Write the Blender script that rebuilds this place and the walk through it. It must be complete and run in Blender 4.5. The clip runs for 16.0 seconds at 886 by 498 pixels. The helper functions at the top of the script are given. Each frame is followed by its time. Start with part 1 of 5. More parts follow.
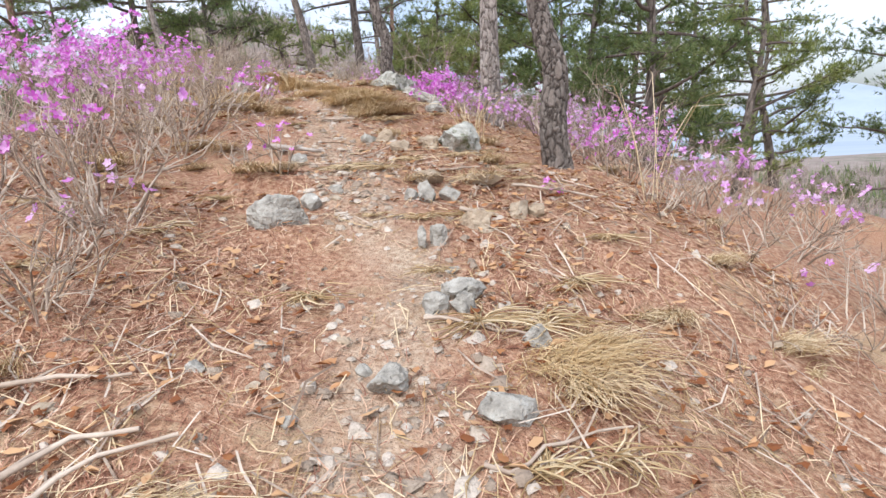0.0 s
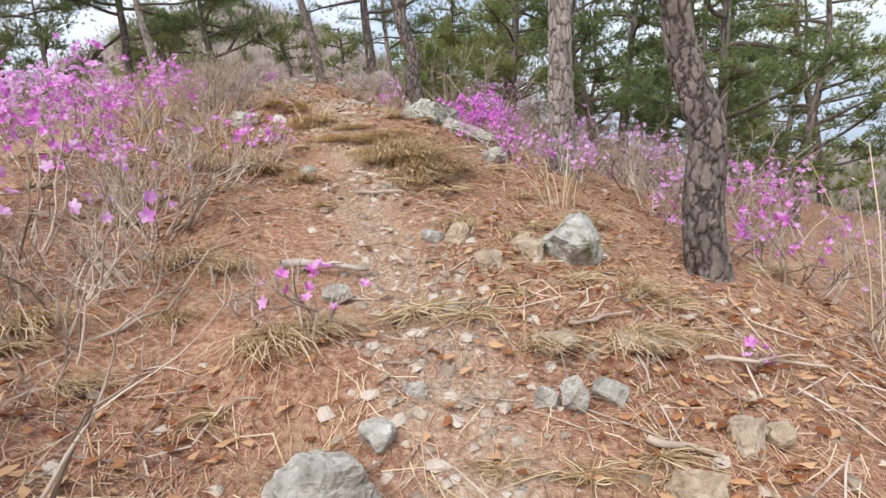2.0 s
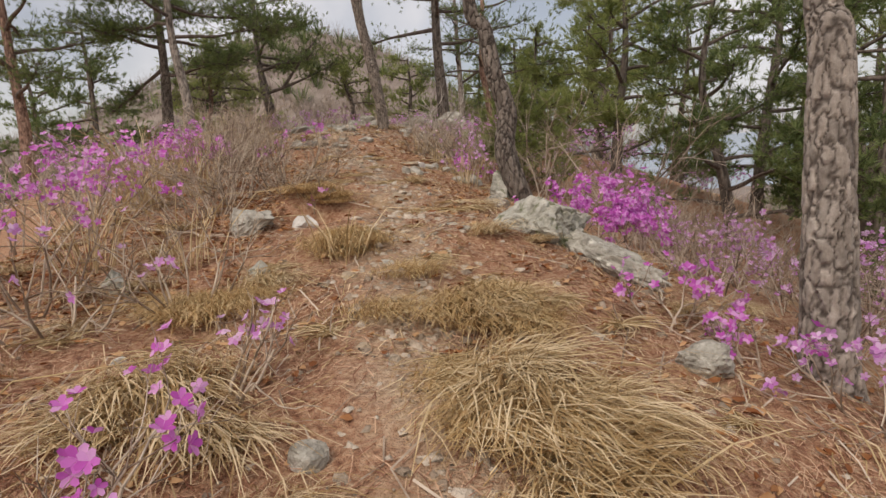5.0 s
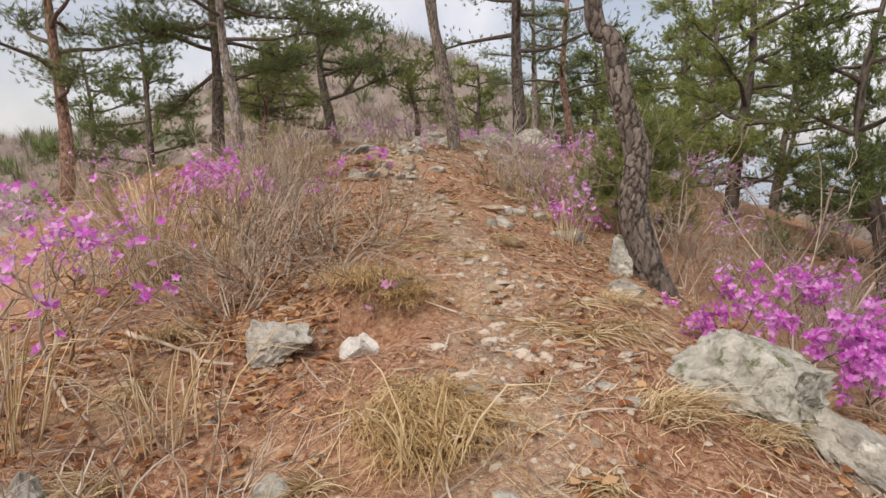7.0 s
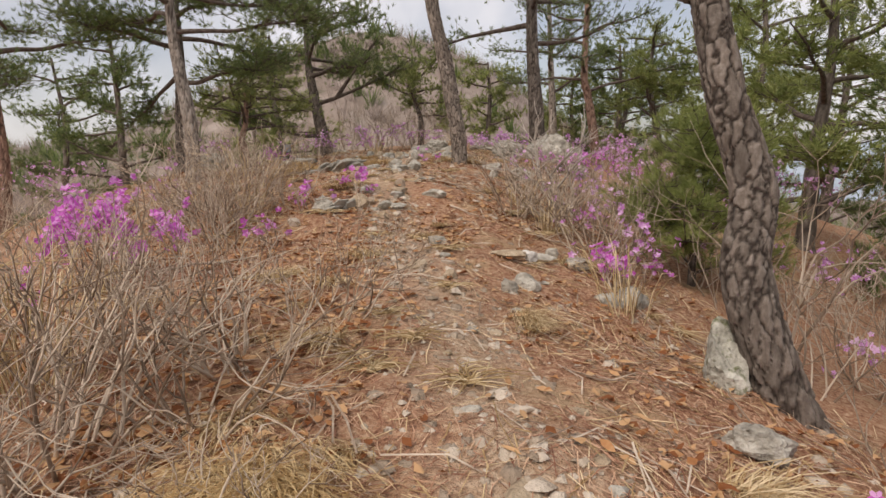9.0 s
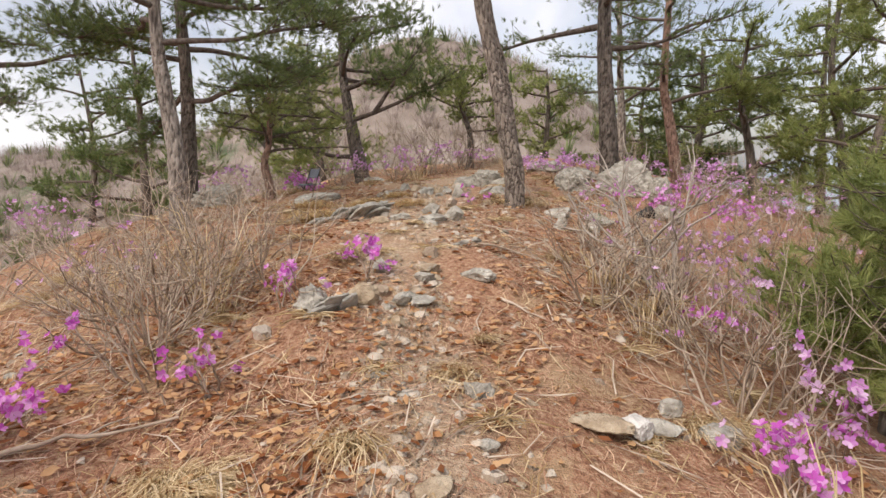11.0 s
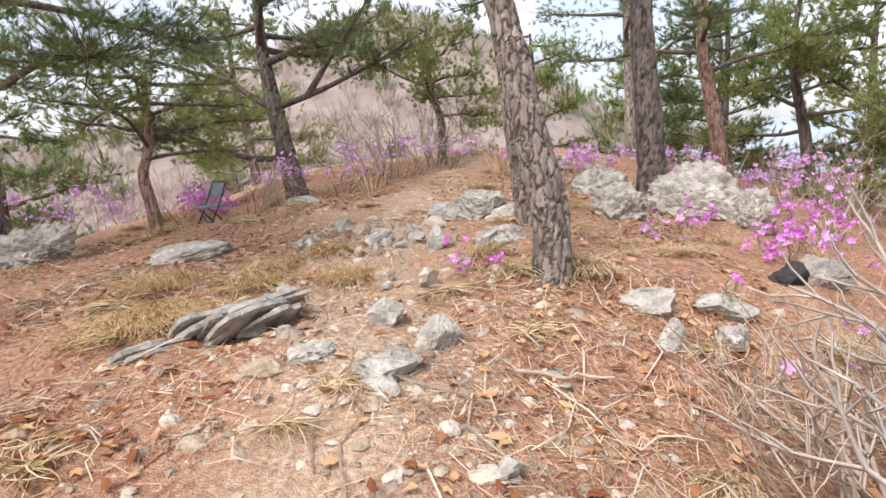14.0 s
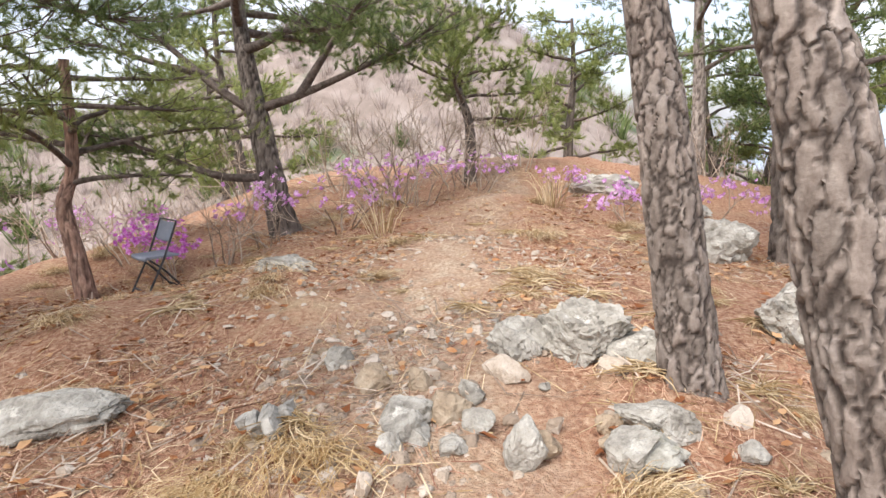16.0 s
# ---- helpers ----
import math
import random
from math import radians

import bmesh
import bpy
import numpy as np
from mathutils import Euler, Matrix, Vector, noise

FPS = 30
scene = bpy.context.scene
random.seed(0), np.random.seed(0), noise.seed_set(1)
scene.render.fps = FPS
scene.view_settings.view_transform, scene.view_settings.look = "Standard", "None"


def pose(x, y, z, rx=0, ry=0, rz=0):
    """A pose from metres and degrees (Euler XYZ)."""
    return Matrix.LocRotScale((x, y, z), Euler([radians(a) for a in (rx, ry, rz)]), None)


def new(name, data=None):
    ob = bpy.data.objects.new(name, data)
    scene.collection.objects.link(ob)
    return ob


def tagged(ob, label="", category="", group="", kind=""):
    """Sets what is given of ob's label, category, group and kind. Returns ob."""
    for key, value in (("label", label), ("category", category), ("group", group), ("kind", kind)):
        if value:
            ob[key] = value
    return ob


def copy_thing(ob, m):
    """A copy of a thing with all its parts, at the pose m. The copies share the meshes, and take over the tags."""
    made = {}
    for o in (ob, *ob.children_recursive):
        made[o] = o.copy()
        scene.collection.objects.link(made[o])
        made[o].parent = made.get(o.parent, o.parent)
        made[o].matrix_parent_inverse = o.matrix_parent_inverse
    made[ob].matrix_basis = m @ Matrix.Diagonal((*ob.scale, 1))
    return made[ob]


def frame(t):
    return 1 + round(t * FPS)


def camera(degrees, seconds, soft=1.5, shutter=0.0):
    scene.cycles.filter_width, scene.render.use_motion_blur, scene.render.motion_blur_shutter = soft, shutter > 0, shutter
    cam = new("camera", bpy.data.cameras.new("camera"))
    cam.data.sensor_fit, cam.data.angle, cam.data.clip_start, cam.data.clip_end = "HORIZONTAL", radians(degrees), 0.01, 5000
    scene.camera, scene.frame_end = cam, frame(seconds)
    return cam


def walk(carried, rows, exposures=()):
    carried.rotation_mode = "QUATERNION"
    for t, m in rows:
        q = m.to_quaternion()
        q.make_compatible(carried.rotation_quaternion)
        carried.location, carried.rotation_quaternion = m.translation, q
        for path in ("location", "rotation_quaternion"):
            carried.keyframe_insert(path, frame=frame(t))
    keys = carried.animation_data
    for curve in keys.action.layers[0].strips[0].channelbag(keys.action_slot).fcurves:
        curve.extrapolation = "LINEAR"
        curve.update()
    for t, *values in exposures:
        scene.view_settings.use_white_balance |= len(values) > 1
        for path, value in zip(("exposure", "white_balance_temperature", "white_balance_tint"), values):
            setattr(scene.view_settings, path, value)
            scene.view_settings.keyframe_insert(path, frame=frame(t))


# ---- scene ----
cam = camera(73.6, 16.0)
METRES, EYE, TILT, LEAN, TURN = 16.0, 1.3, -10.0, 4.0, 0.0
ROWS = [
    (0.0, 0.0, 0.0, 0.0, -0.0, -0.0, 0.0),
    (0.5, -0.0138, 0.0247, 0.0172, -0.07, -0.19, -0.49),
    (1.0, -0.0221, 0.0482, 0.0248, 0.0, -0.39, -0.39),
    (1.5, -0.028, 0.0735, 0.0356, 0.09, -0.65, 0.49),
    (2.0, -0.0346, 0.0978, 0.0547, 0.07, -0.72, 0.15),
    (2.5, -0.039, 0.1246, 0.0655, 0.61, 0.39, -0.87),
    (3.0, -0.0414, 0.1457, 0.0792, 2.22, 1.1, -1.62),
    (3.5, -0.0488, 0.1775, 0.0877, 3.67, 1.24, -2.16),
    (6.0, -0.0736, 0.3137, 0.1486, 8.22, 1.42, -3.12),
    (6.5, -0.0857, 0.3377, 0.1556, 10.37, 1.2, -5.03),
    (7.0, -0.0978, 0.3595, 0.1706, 10.89, 1.17, -5.01),
    (7.5, -0.1008, 0.3887, 0.1785, 11.14, 1.32, -4.55),
    (8.0, -0.1041, 0.415, 0.1858, 11.65, 1.18, -4.42),
    (10.5, -0.1328, 0.5589, 0.2357, 14.25, 1.7, -4.3),
    (11.0, -0.1403, 0.5827, 0.2471, 17.12, 1.2, -5.38),
    (11.5, -0.1536, 0.6131, 0.2494, 17.55, 0.98, -5.29),
    (12.0, -0.1642, 0.6393, 0.2605, 17.41, 0.89, -4.12),
    (12.5, -0.1726, 0.6736, 0.2708, 16.88, 0.77, -3.11),
    (13.0, -0.1859, 0.7068, 0.2756, 15.0, 0.54, -2.08),
    (13.5, -0.1965, 0.7381, 0.2864, 14.06, -0.01, -1.85),
    (14.0, -0.2023, 0.7698, 0.2991, 14.04, -0.69, -2.94),
    (14.5, -0.2158, 0.8009, 0.3085, 14.06, -0.94, -3.76),
    (15.0, -0.2276, 0.8274, 0.318, 13.92, -1.16, -4.15),
    (15.5, -0.2414, 0.8601, 0.3311, 14.56, -1.9, -4.47),
    (16.0, -0.2547, 0.8894, 0.3426, 14.44, -2.22, -4.48),
]
walk(cam, [(t, pose(0, 0, EYE, TILT, LEAN, TURN) @ pose(METRES * x, METRES * y, METRES * z, 90 + pitch, roll, yaw)) for t, x, y, z, yaw, pitch, roll in ROWS],
     [(0.0, 0.86, 6050, 13), (1.5, 0.77, 6150, 13), (2.2, 0.6, 6450, 13), (2.9, 0.12, 6850, 13), (3.5, 0.06, 6950, 13), (6.0, 0.12, 7450, 17), (6.5, 0.42, 7100, 16), (7.0, 0.37, 7150, 16), (8.0, 0.23, 7300, 17), (10.5, 0.4, 7250, 16), (11.0, 0.57, 7050, 16), (12.5, 0.93, 6750, 17), (13.5, 1.1, 6550, 17), (15.0, 1.11, 6550, 17), (16.0, 1.29, 6550, 15)])

# ---- light ----
SUN_UP, SUN_TURN = 52.0, 200.0
world = bpy.data.worlds.new("sky")
scene.world = world
world.use_nodes = True
wn, wl = world.node_tree.nodes, world.node_tree.links
wn.clear()
sky = wn.new("ShaderNodeTexSky")
sky.sky_type, sky.sun_disc = "NISHITA", False
sky.sun_elevation, sky.sun_rotation = radians(SUN_UP), radians(SUN_TURN)
sky.air_density, sky.dust_density, sky.ozone_density = 1.0, 3.0, 1.0
hsv = wn.new("ShaderNodeHueSaturation")
hsv.inputs["Saturation"].default_value = 0.7
cloud = wn.new("ShaderNodeTexNoise")
cloud.inputs["Scale"].default_value, cloud.inputs["Detail"].default_value = 2.2, 6
veil = wn.new("ShaderNodeValToRGB")
veil.color_ramp.elements[0].position, veil.color_ramp.elements[0].color = 0.40, (0, 0, 0, 1)
veil.color_ramp.elements[1].position, veil.color_ramp.elements[1].color = 0.62, (1, 1, 1, 1)
blend = wn.new("ShaderNodeMixRGB")
blend.inputs[2].default_value = (5.9, 6.25, 6.8, 1)
air = wn.new("ShaderNodeBackground")
air.inputs["Strength"].default_value = 0.13
wo = wn.new("ShaderNodeOutputWorld")
wl.new(sky.outputs[0], hsv.inputs["Color"])
wl.new(cloud.outputs["Fac"], veil.inputs[0])
wl.new(veil.outputs[0], blend.inputs[0])
wl.new(hsv.outputs[0], blend.inputs[1])
wl.new(blend.outputs[0], air.inputs["Color"])
wl.new(air.outputs[0], wo.inputs["Surface"])
sun = new("sun", bpy.data.lights.new("sun", "SUN"))
sun.data.energy, sun.data.angle, sun.data.color = 1.75, radians(26), (1.0, 0.96, 0.90)
sun.matrix_world = pose(0, 0, 30, 90 - SUN_UP, 0, 180 - SUN_TURN)


# ---- materials ----
def material(name, colours, scale=8.0, rough=0.85, bump=0.3, bump_scale=40.0, detail=6.0, stretch=(1, 1, 1), islands=0.0, thin=0.0, spec=0.25, patches=None):
    """A procedural surface: noise between colours, a second coarser noise of patches, fine relief."""
    m = bpy.data.materials.new(name)
    m.use_nodes = True
    n, l = m.node_tree.nodes, m.node_tree.links
    b = n["Principled BSDF"]
    b.inputs["Roughness"].default_value = rough
    b.inputs["Specular IOR Level"].default_value = spec
    co = n.new("ShaderNodeNewGeometry")
    mp = n.new("ShaderNodeMapping")
    mp.inputs["Scale"].default_value = stretch
    l.new(co.outputs["Position"], mp.inputs[0])
    t = n.new("ShaderNodeTexNoise")
    t.inputs["Scale"].default_value, t.inputs["Detail"].default_value, t.inputs["Roughness"].default_value = scale, detail, 0.65
    l.new(mp.outputs[0], t.inputs["Vector"])
    fac = t.outputs["Fac"]
    if islands:
        add = n.new("ShaderNodeMath")
        add.operation = "MULTIPLY_ADD"
        l.new(co.outputs["Random Per Island"], add.inputs[0])
        add.inputs[1].default_value = islands
        sub = n.new("ShaderNodeMath")
        sub.operation = "SUBTRACT"
        l.new(fac, sub.inputs[0])
        sub.inputs[1].default_value = islands / 2
        l.new(sub.outputs[0], add.inputs[2])
        fac = add.outputs[0]
    r = n.new("ShaderNodeValToRGB")
    e = r.color_ramp.elements
    lo, hi = 0.3, 0.7
    e[0].position, e[0].color = lo, (*colours[0], 1)
    e[1].position, e[1].color = hi, (*colours[-1], 1)
    for i, c in enumerate(colours[1:-1]):
        x = e.new(lo + (hi - lo) * (i + 1) / (len(colours) - 1))
        x.color = (*c, 1)
    l.new(fac, r.inputs[0])
    col = r.outputs[0]
    if patches:
        where, tint, size, edge = patches
        t2 = n.new("ShaderNodeTexNoise")
        t2.inputs["Scale"].default_value, t2.inputs["Detail"].default_value, t2.inputs["Roughness"].default_value = size, 8, 0.7
        l.new(co.outputs["Position"], t2.inputs["Vector"])
        r2 = n.new("ShaderNodeValToRGB")
        r2.color_ramp.elements[0].position, r2.color_ramp.elements[1].position = where, where + edge
        l.new(t2.outputs["Fac"], r2.inputs[0])
        mx = n.new("ShaderNodeMixRGB")
        mx.inputs[2].default_value = (*tint, 1)
        l.new(r2.outputs[0], mx.inputs[0])
        l.new(col, mx.inputs[1])
        col = mx.outputs[0]
    l.new(col, b.inputs["Base Color"])
    if bump:
        t3 = n.new("ShaderNodeTexNoise")
        t3.inputs["Scale"].default_value, t3.inputs["Detail"].default_value = bump_scale, 8
        l.new(mp.outputs[0], t3.inputs["Vector"])
        bm_ = n.new("ShaderNodeBump")
        bm_.inputs["Strength"].default_value, bm_.inputs["Distance"].default_value = bump, 0.02
        l.new(t3.outputs["Fac"], bm_.inputs["Height"])
        l.new(bm_.outputs[0], b.inputs["Normal"])
    if thin:
        tr = n.new("ShaderNodeBsdfTranslucent")
        l.new(col, tr.inputs["Color"])
        ms = n.new("ShaderNodeMixShader")
        ms.inputs[0].default_value = thin
        l.new(b.outputs[0], ms.inputs[1])
        l.new(tr.outputs[0], ms.inputs[2])
        l.new(ms.outputs[0], n["Material Output"].inputs["Surface"])
    return m


def ground_material():
    """Red-brown needle litter; along the trodden line pale stony earth shows (attribute 'trodden')."""
    m = material("needle_litter", [(0.14, 0.055, 0.033), (0.32, 0.16, 0.095), (0.46, 0.28, 0.175), (0.63, 0.46, 0.32)], 34, 0.95, 1.0, 110, 12,
                 patches=(0.53, (0.46, 0.35, 0.21), 1.6, 0.2))
    n, l = m.node_tree.nodes, m.node_tree.links
    b = n["Principled BSDF"]
    litter = b.inputs["Base Color"].links[0].from_socket
    at = n.new("ShaderNodeAttribute")
    at.attribute_name = "trodden"
    geo = n.new("ShaderNodeNewGeometry")
    t = n.new("ShaderNodeTexNoise")
    t.inputs["Scale"].default_value, t.inputs["Detail"].default_value = 45, 10
    l.new(geo.outputs["Position"], t.inputs["Vector"])
    r = n.new("ShaderNodeValToRGB")
    e = r.color_ramp.elements
    e[0].position, e[0].color = 0.3, (0.30, 0.19, 0.115, 1)
    e[1].position, e[1].color = 0.7, (0.66, 0.54, 0.40, 1)
    l.new(t.outputs["Fac"], r.inputs[0])
    t2 = n.new("ShaderNodeTexNoise")
    t2.inputs["Scale"].default_value, t2.inputs["Detail"].default_value = 5, 8
    l.new(geo.outputs["Position"], t2.inputs["Vector"])
    mul = n.new("ShaderNodeMath")
    mul.operation = "MULTIPLY_ADD"
    l.new(t2.outputs["Fac"], mul.inputs[0])
    mul.inputs[1].default_value = 1.6
    mul.inputs[2].default_value = -1.05
    add = n.new("ShaderNodeMath")
    add.operation = "ADD"
    add.use_clamp = True
    l.new(mul.outputs[0], add.inputs[0])
    l.new(at.outputs["Fac"], add.inputs[1])
    mult = n.new("ShaderNodeMath")
    mult.operation = "MULTIPLY"
    l.new(add.outputs[0], mult.inputs[0])
    l.new(at.outputs["Fac"], mult.inputs[1])
    mx = n.new("ShaderNodeMixRGB")
    l.new(mult.outputs[0], mx.inputs[0])
    l.new(litter, mx.inputs[1])
    l.new(r.outputs[0], mx.inputs[2])
    l.new(mx.outputs[0], b.inputs["Base Color"])
    return m


def bark_material(name, plate, crack, pale=None):
    """Bark broken into plates (attributes 'crack' and 'plate' of the trunk): dark furrows between lighter, grainy scales."""
    m = material(name, plate, 30, 0.95, 0, 60, 10, (1, 1, 0.45), patches=pale)
    n, l = m.node_tree.nodes, m.node_tree.links
    b = n["Principled BSDF"]
    col = b.inputs["Base Color"].links[0].from_socket
    geo = n.new("ShaderNodeNewGeometry")
    furrow, tone = n.new("ShaderNodeAttribute"), n.new("ShaderNodeAttribute")
    furrow.attribute_name, tone.attribute_name = "crack", "plate"
    grit = n.new("ShaderNodeTexNoise")
    grit.inputs["Scale"].default_value, grit.inputs["Detail"].default_value = 75, 8
    l.new(geo.outputs["Position"], grit.inputs["Vector"])
    rough = n.new("ShaderNodeMath")
    rough.operation = "MULTIPLY_ADD"
    rough.inputs[1].default_value = 0.5
    l.new(grit.outputs["Fac"], rough.inputs[0])
    l.new(furrow.outputs["Fac"], rough.inputs[2])
    r = n.new("ShaderNodeValToRGB")
    r.color_ramp.elements[0].position, r.color_ramp.elements[1].position = 0.3, 1.05
    l.new(rough.outputs[0], r.inputs[0])
    vary = n.new("ShaderNodeMixRGB")
    vary.blend_type = "OVERLAY"
    vary.inputs[0].default_value = 0.22
    l.new(col, vary.inputs[1])
    l.new(tone.outputs["Fac"], vary.inputs[2])
    mx = n.new("ShaderNodeMixRGB")
    mx.inputs[1].default_value = (*crack, 1)
    l.new(r.outputs[0], mx.inputs[0])
    l.new(vary.outputs[0], mx.inputs[2])
    l.new(mx.outputs[0], b.inputs["Base Color"])
    bp = n.new("ShaderNodeBump")
    bp.inputs["Strength"].default_value, bp.inputs["Distance"].default_value = 0.8, 0.012
    l.new(rough.outputs[0], bp.inputs["Height"])
    l.new(bp.outputs[0], b.inputs["Normal"])
    return m


GROUND = ground_material()
BARK = bark_material("pine_bark", [(0.09, 0.072, 0.06), (0.15, 0.125, 0.105), (0.23, 0.20, 0.175)], (0.035, 0.027, 0.022), (0.58, (0.26, 0.235, 0.21), 6, 0.2))
BARK_MID = bark_material("grey_brown_bark", [(0.12, 0.095, 0.077), (0.20, 0.165, 0.138), (0.29, 0.25, 0.212)], (0.05, 0.039, 0.032), (0.56, (0.33, 0.29, 0.255), 6, 0.2))
BARK_PALE = bark_material("pale_bark", [(0.18, 0.15, 0.125), (0.28, 0.24, 0.205), (0.40, 0.355, 0.31)], (0.08, 0.064, 0.054), (0.52, (0.40, 0.36, 0.315), 5, 0.2))
BARK_RED = bark_material("red_bark", [(0.17, 0.10, 0.075), (0.29, 0.18, 0.135), (0.38, 0.27, 0.21)], (0.10, 0.06, 0.045))
LIMB = material("limb_bark", [(0.05, 0.038, 0.03), (0.12, 0.095, 0.08), (0.2, 0.165, 0.14)], 18, 0.95, 0.6, 60)
NEEDLE = material("pine_needles", [(0.085, 0.125, 0.045), (0.16, 0.215, 0.075), (0.27, 0.32, 0.13)], 1.4, 0.5, 0, islands=0.4, thin=0.45)
NEEDLE_LIGHT = material("young_pine_needles", [(0.16, 0.20, 0.06), (0.27, 0.32, 0.10), (0.38, 0.41, 0.16)], 1.4, 0.5, 0, islands=0.4, thin=0.45)
PETAL = material("azalea_petals", [(0.60, 0.12, 0.54), (0.72, 0.24, 0.68), (0.82, 0.44, 0.80)], 3, 0.6, 0, islands=0.7, thin=0.45)
PETAL_PALE = material("pale_azalea_petals", [(0.62, 0.24, 0.62), (0.74, 0.40, 0.74), (0.84, 0.60, 0.84)], 3, 0.6, 0, islands=0.5, thin=0.45)
TWIG = material("bare_twigs", [(0.20, 0.145, 0.105), (0.38, 0.30, 0.23), (0.56, 0.47, 0.375)], 5, 0.9, 0.2, islands=0.6)
STRAW = material("dry_straw", [(0.36, 0.24, 0.115), (0.55, 0.41, 0.22), (0.76, 0.62, 0.41)], 5, 0.8, 0, islands=0.7, thin=0.2)
FALLEN = material("fallen_needles", [(0.22, 0.095, 0.06), (0.42, 0.22, 0.14), (0.60, 0.40, 0.27)], 3, 0.85, 0, islands=0.9)
LEAF = material("dead_leaves", [(0.22, 0.08, 0.03), (0.40, 0.19, 0.08), (0.55, 0.34, 0.18)], 5, 0.8, 0, islands=0.8, thin=0.15)
STONE = material("grey_lichen_stone", [(0.17, 0.155, 0.13), (0.37, 0.35, 0.30), (0.54, 0.52, 0.46)], 12, 0.92, 1.0, 55, 12, patches=(0.58, (0.64, 0.62, 0.55), 7, 0.08))
THATCH = material("olive_thatch", [(0.42, 0.27, 0.12), (0.57, 0.41, 0.20), (0.72, 0.56, 0.33)], 5, 0.8, 0, islands=0.6, thin=0.2)
DARK = material("sooty_stone", [(0.02, 0.02, 0.02), (0.06, 0.055, 0.05)], 12, 0.9, 0.8, 50)
MOSSY = material("mossy_stone", [(0.19, 0.18, 0.145), (0.40, 0.39, 0.335), (0.57, 0.555, 0.49)], 12, 0.92, 1.0, 50, 12, patches=(0.54, (0.13, 0.14, 0.07), 9, 0.09))
TAN = material("tan_stone", [(0.22, 0.165, 0.11), (0.38, 0.30, 0.21), (0.52, 0.44, 0.33)], 12, 0.95, 1.0, 50, 12, patches=(0.6, (0.50, 0.47, 0.40), 7, 0.1))
SHARD = material("stone_chips", [(0.30, 0.235, 0.175), (0.42, 0.345, 0.265), (0.55, 0.475, 0.39)], 9, 0.95, 0.8, 60, islands=0.8)
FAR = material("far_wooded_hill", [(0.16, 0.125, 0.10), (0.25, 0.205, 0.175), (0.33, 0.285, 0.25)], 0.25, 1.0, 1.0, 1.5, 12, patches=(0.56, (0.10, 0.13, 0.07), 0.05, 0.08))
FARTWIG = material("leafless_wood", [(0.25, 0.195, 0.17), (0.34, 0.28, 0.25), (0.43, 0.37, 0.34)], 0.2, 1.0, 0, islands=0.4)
SLATE = material("slate", [(0.16, 0.15, 0.13), (0.34, 0.325, 0.285), (0.50, 0.48, 0.43)], 14, 0.9, 0.5, 70, 12, patches=(0.62, (0.30, 0.26, 0.17), 6, 0.1))
QUARTZ = material("white_stone", [(0.42, 0.40, 0.37), (0.62, 0.60, 0.56), (0.76, 0.74, 0.70)], 14, 0.85, 0.7, 50)
GREYWOOD = material("bleached_wood", [(0.26, 0.22, 0.18), (0.42, 0.37, 0.32), (0.56, 0.51, 0.45)], 9, 0.9, 0.5, 50, stretch=(1, 1, 0.3))
# ranges and farthest land: the air's haze is put into the base colour
HAZE_BLUE = material("land_in_painted_haze", [(0.30, 0.36, 0.42), (0.36, 0.42, 0.48)], 0.01, 1.0, 0)
FRAME = material("dark_steel", [(0.02, 0.02, 0.022), (0.05, 0.05, 0.055)], 20, 0.5, 0.05)
SEAT = material("grey_plastic", [(0.16, 0.18, 0.22), (0.24, 0.26, 0.30)], 12, 0.6, 0.05)

# ---- ground shape ----
CREST = [(-40, -7.0), (-8, -2.0), (0, 0.0), (3.4, 1.0), (5, 1.38), (8.8, 2.3), (12.5, 2.86), (15, 3.32), (18, 3.58), (22, 3.75), (25.5, 4.05), (30, 3.0), (40, 0.5), (60, 0.0), (200, 0.0)]
LINE = [(-40, 0.0), (0, -0.6), (5, -0.8), (9, -2.1), (13, -3.4), (16, -4.6), (25, -5.4), (200, -5.4)]


def curve(knots, v):
    """A smooth line through knots (monotone cubic steps)."""
    if v <= knots[0][0]:
        return knots[0][1]
    for i in range(len(knots) - 1):
        (a, p), (b, q) = knots[i], knots[i + 1]
        if v <= b:
            o, r = knots[max(i - 1, 0)], knots[min(i + 2, len(knots) - 1)]
            m0 = (q - o[1]) / (b - o[0])
            m1 = (r[1] - p) / (r[0] - a)
            h = b - a
            s = (v - a) / h
            return ((2 * s ** 3 - 3 * s * s + 1) * p + (s ** 3 - 2 * s * s + s) * h * m0
                    + (3 * s * s - 2 * s ** 3) * q + (s ** 3 - s * s) * h * m1)
    return knots[-1][1]


HOLLOWS = [(-2.42, 8.95, 0.18, -0.2), (-2.5, 9.32, 0.24, 0.1), (-1.02, 3.42, 0.16, -0.08), (-1.2, 3.75, 0.2, 0.07), (-3.5, 12.15, 0.2, -0.1),
           (-7.9, 19.2, 1.0, -0.3), (-0.95, 6.5, 0.4, 0.07), (-2.2, 6.4, 0.4, 0.06), (-1.9, 9.25, 0.5, -0.1), (-2.95, 12.9, 0.5, -0.12)]


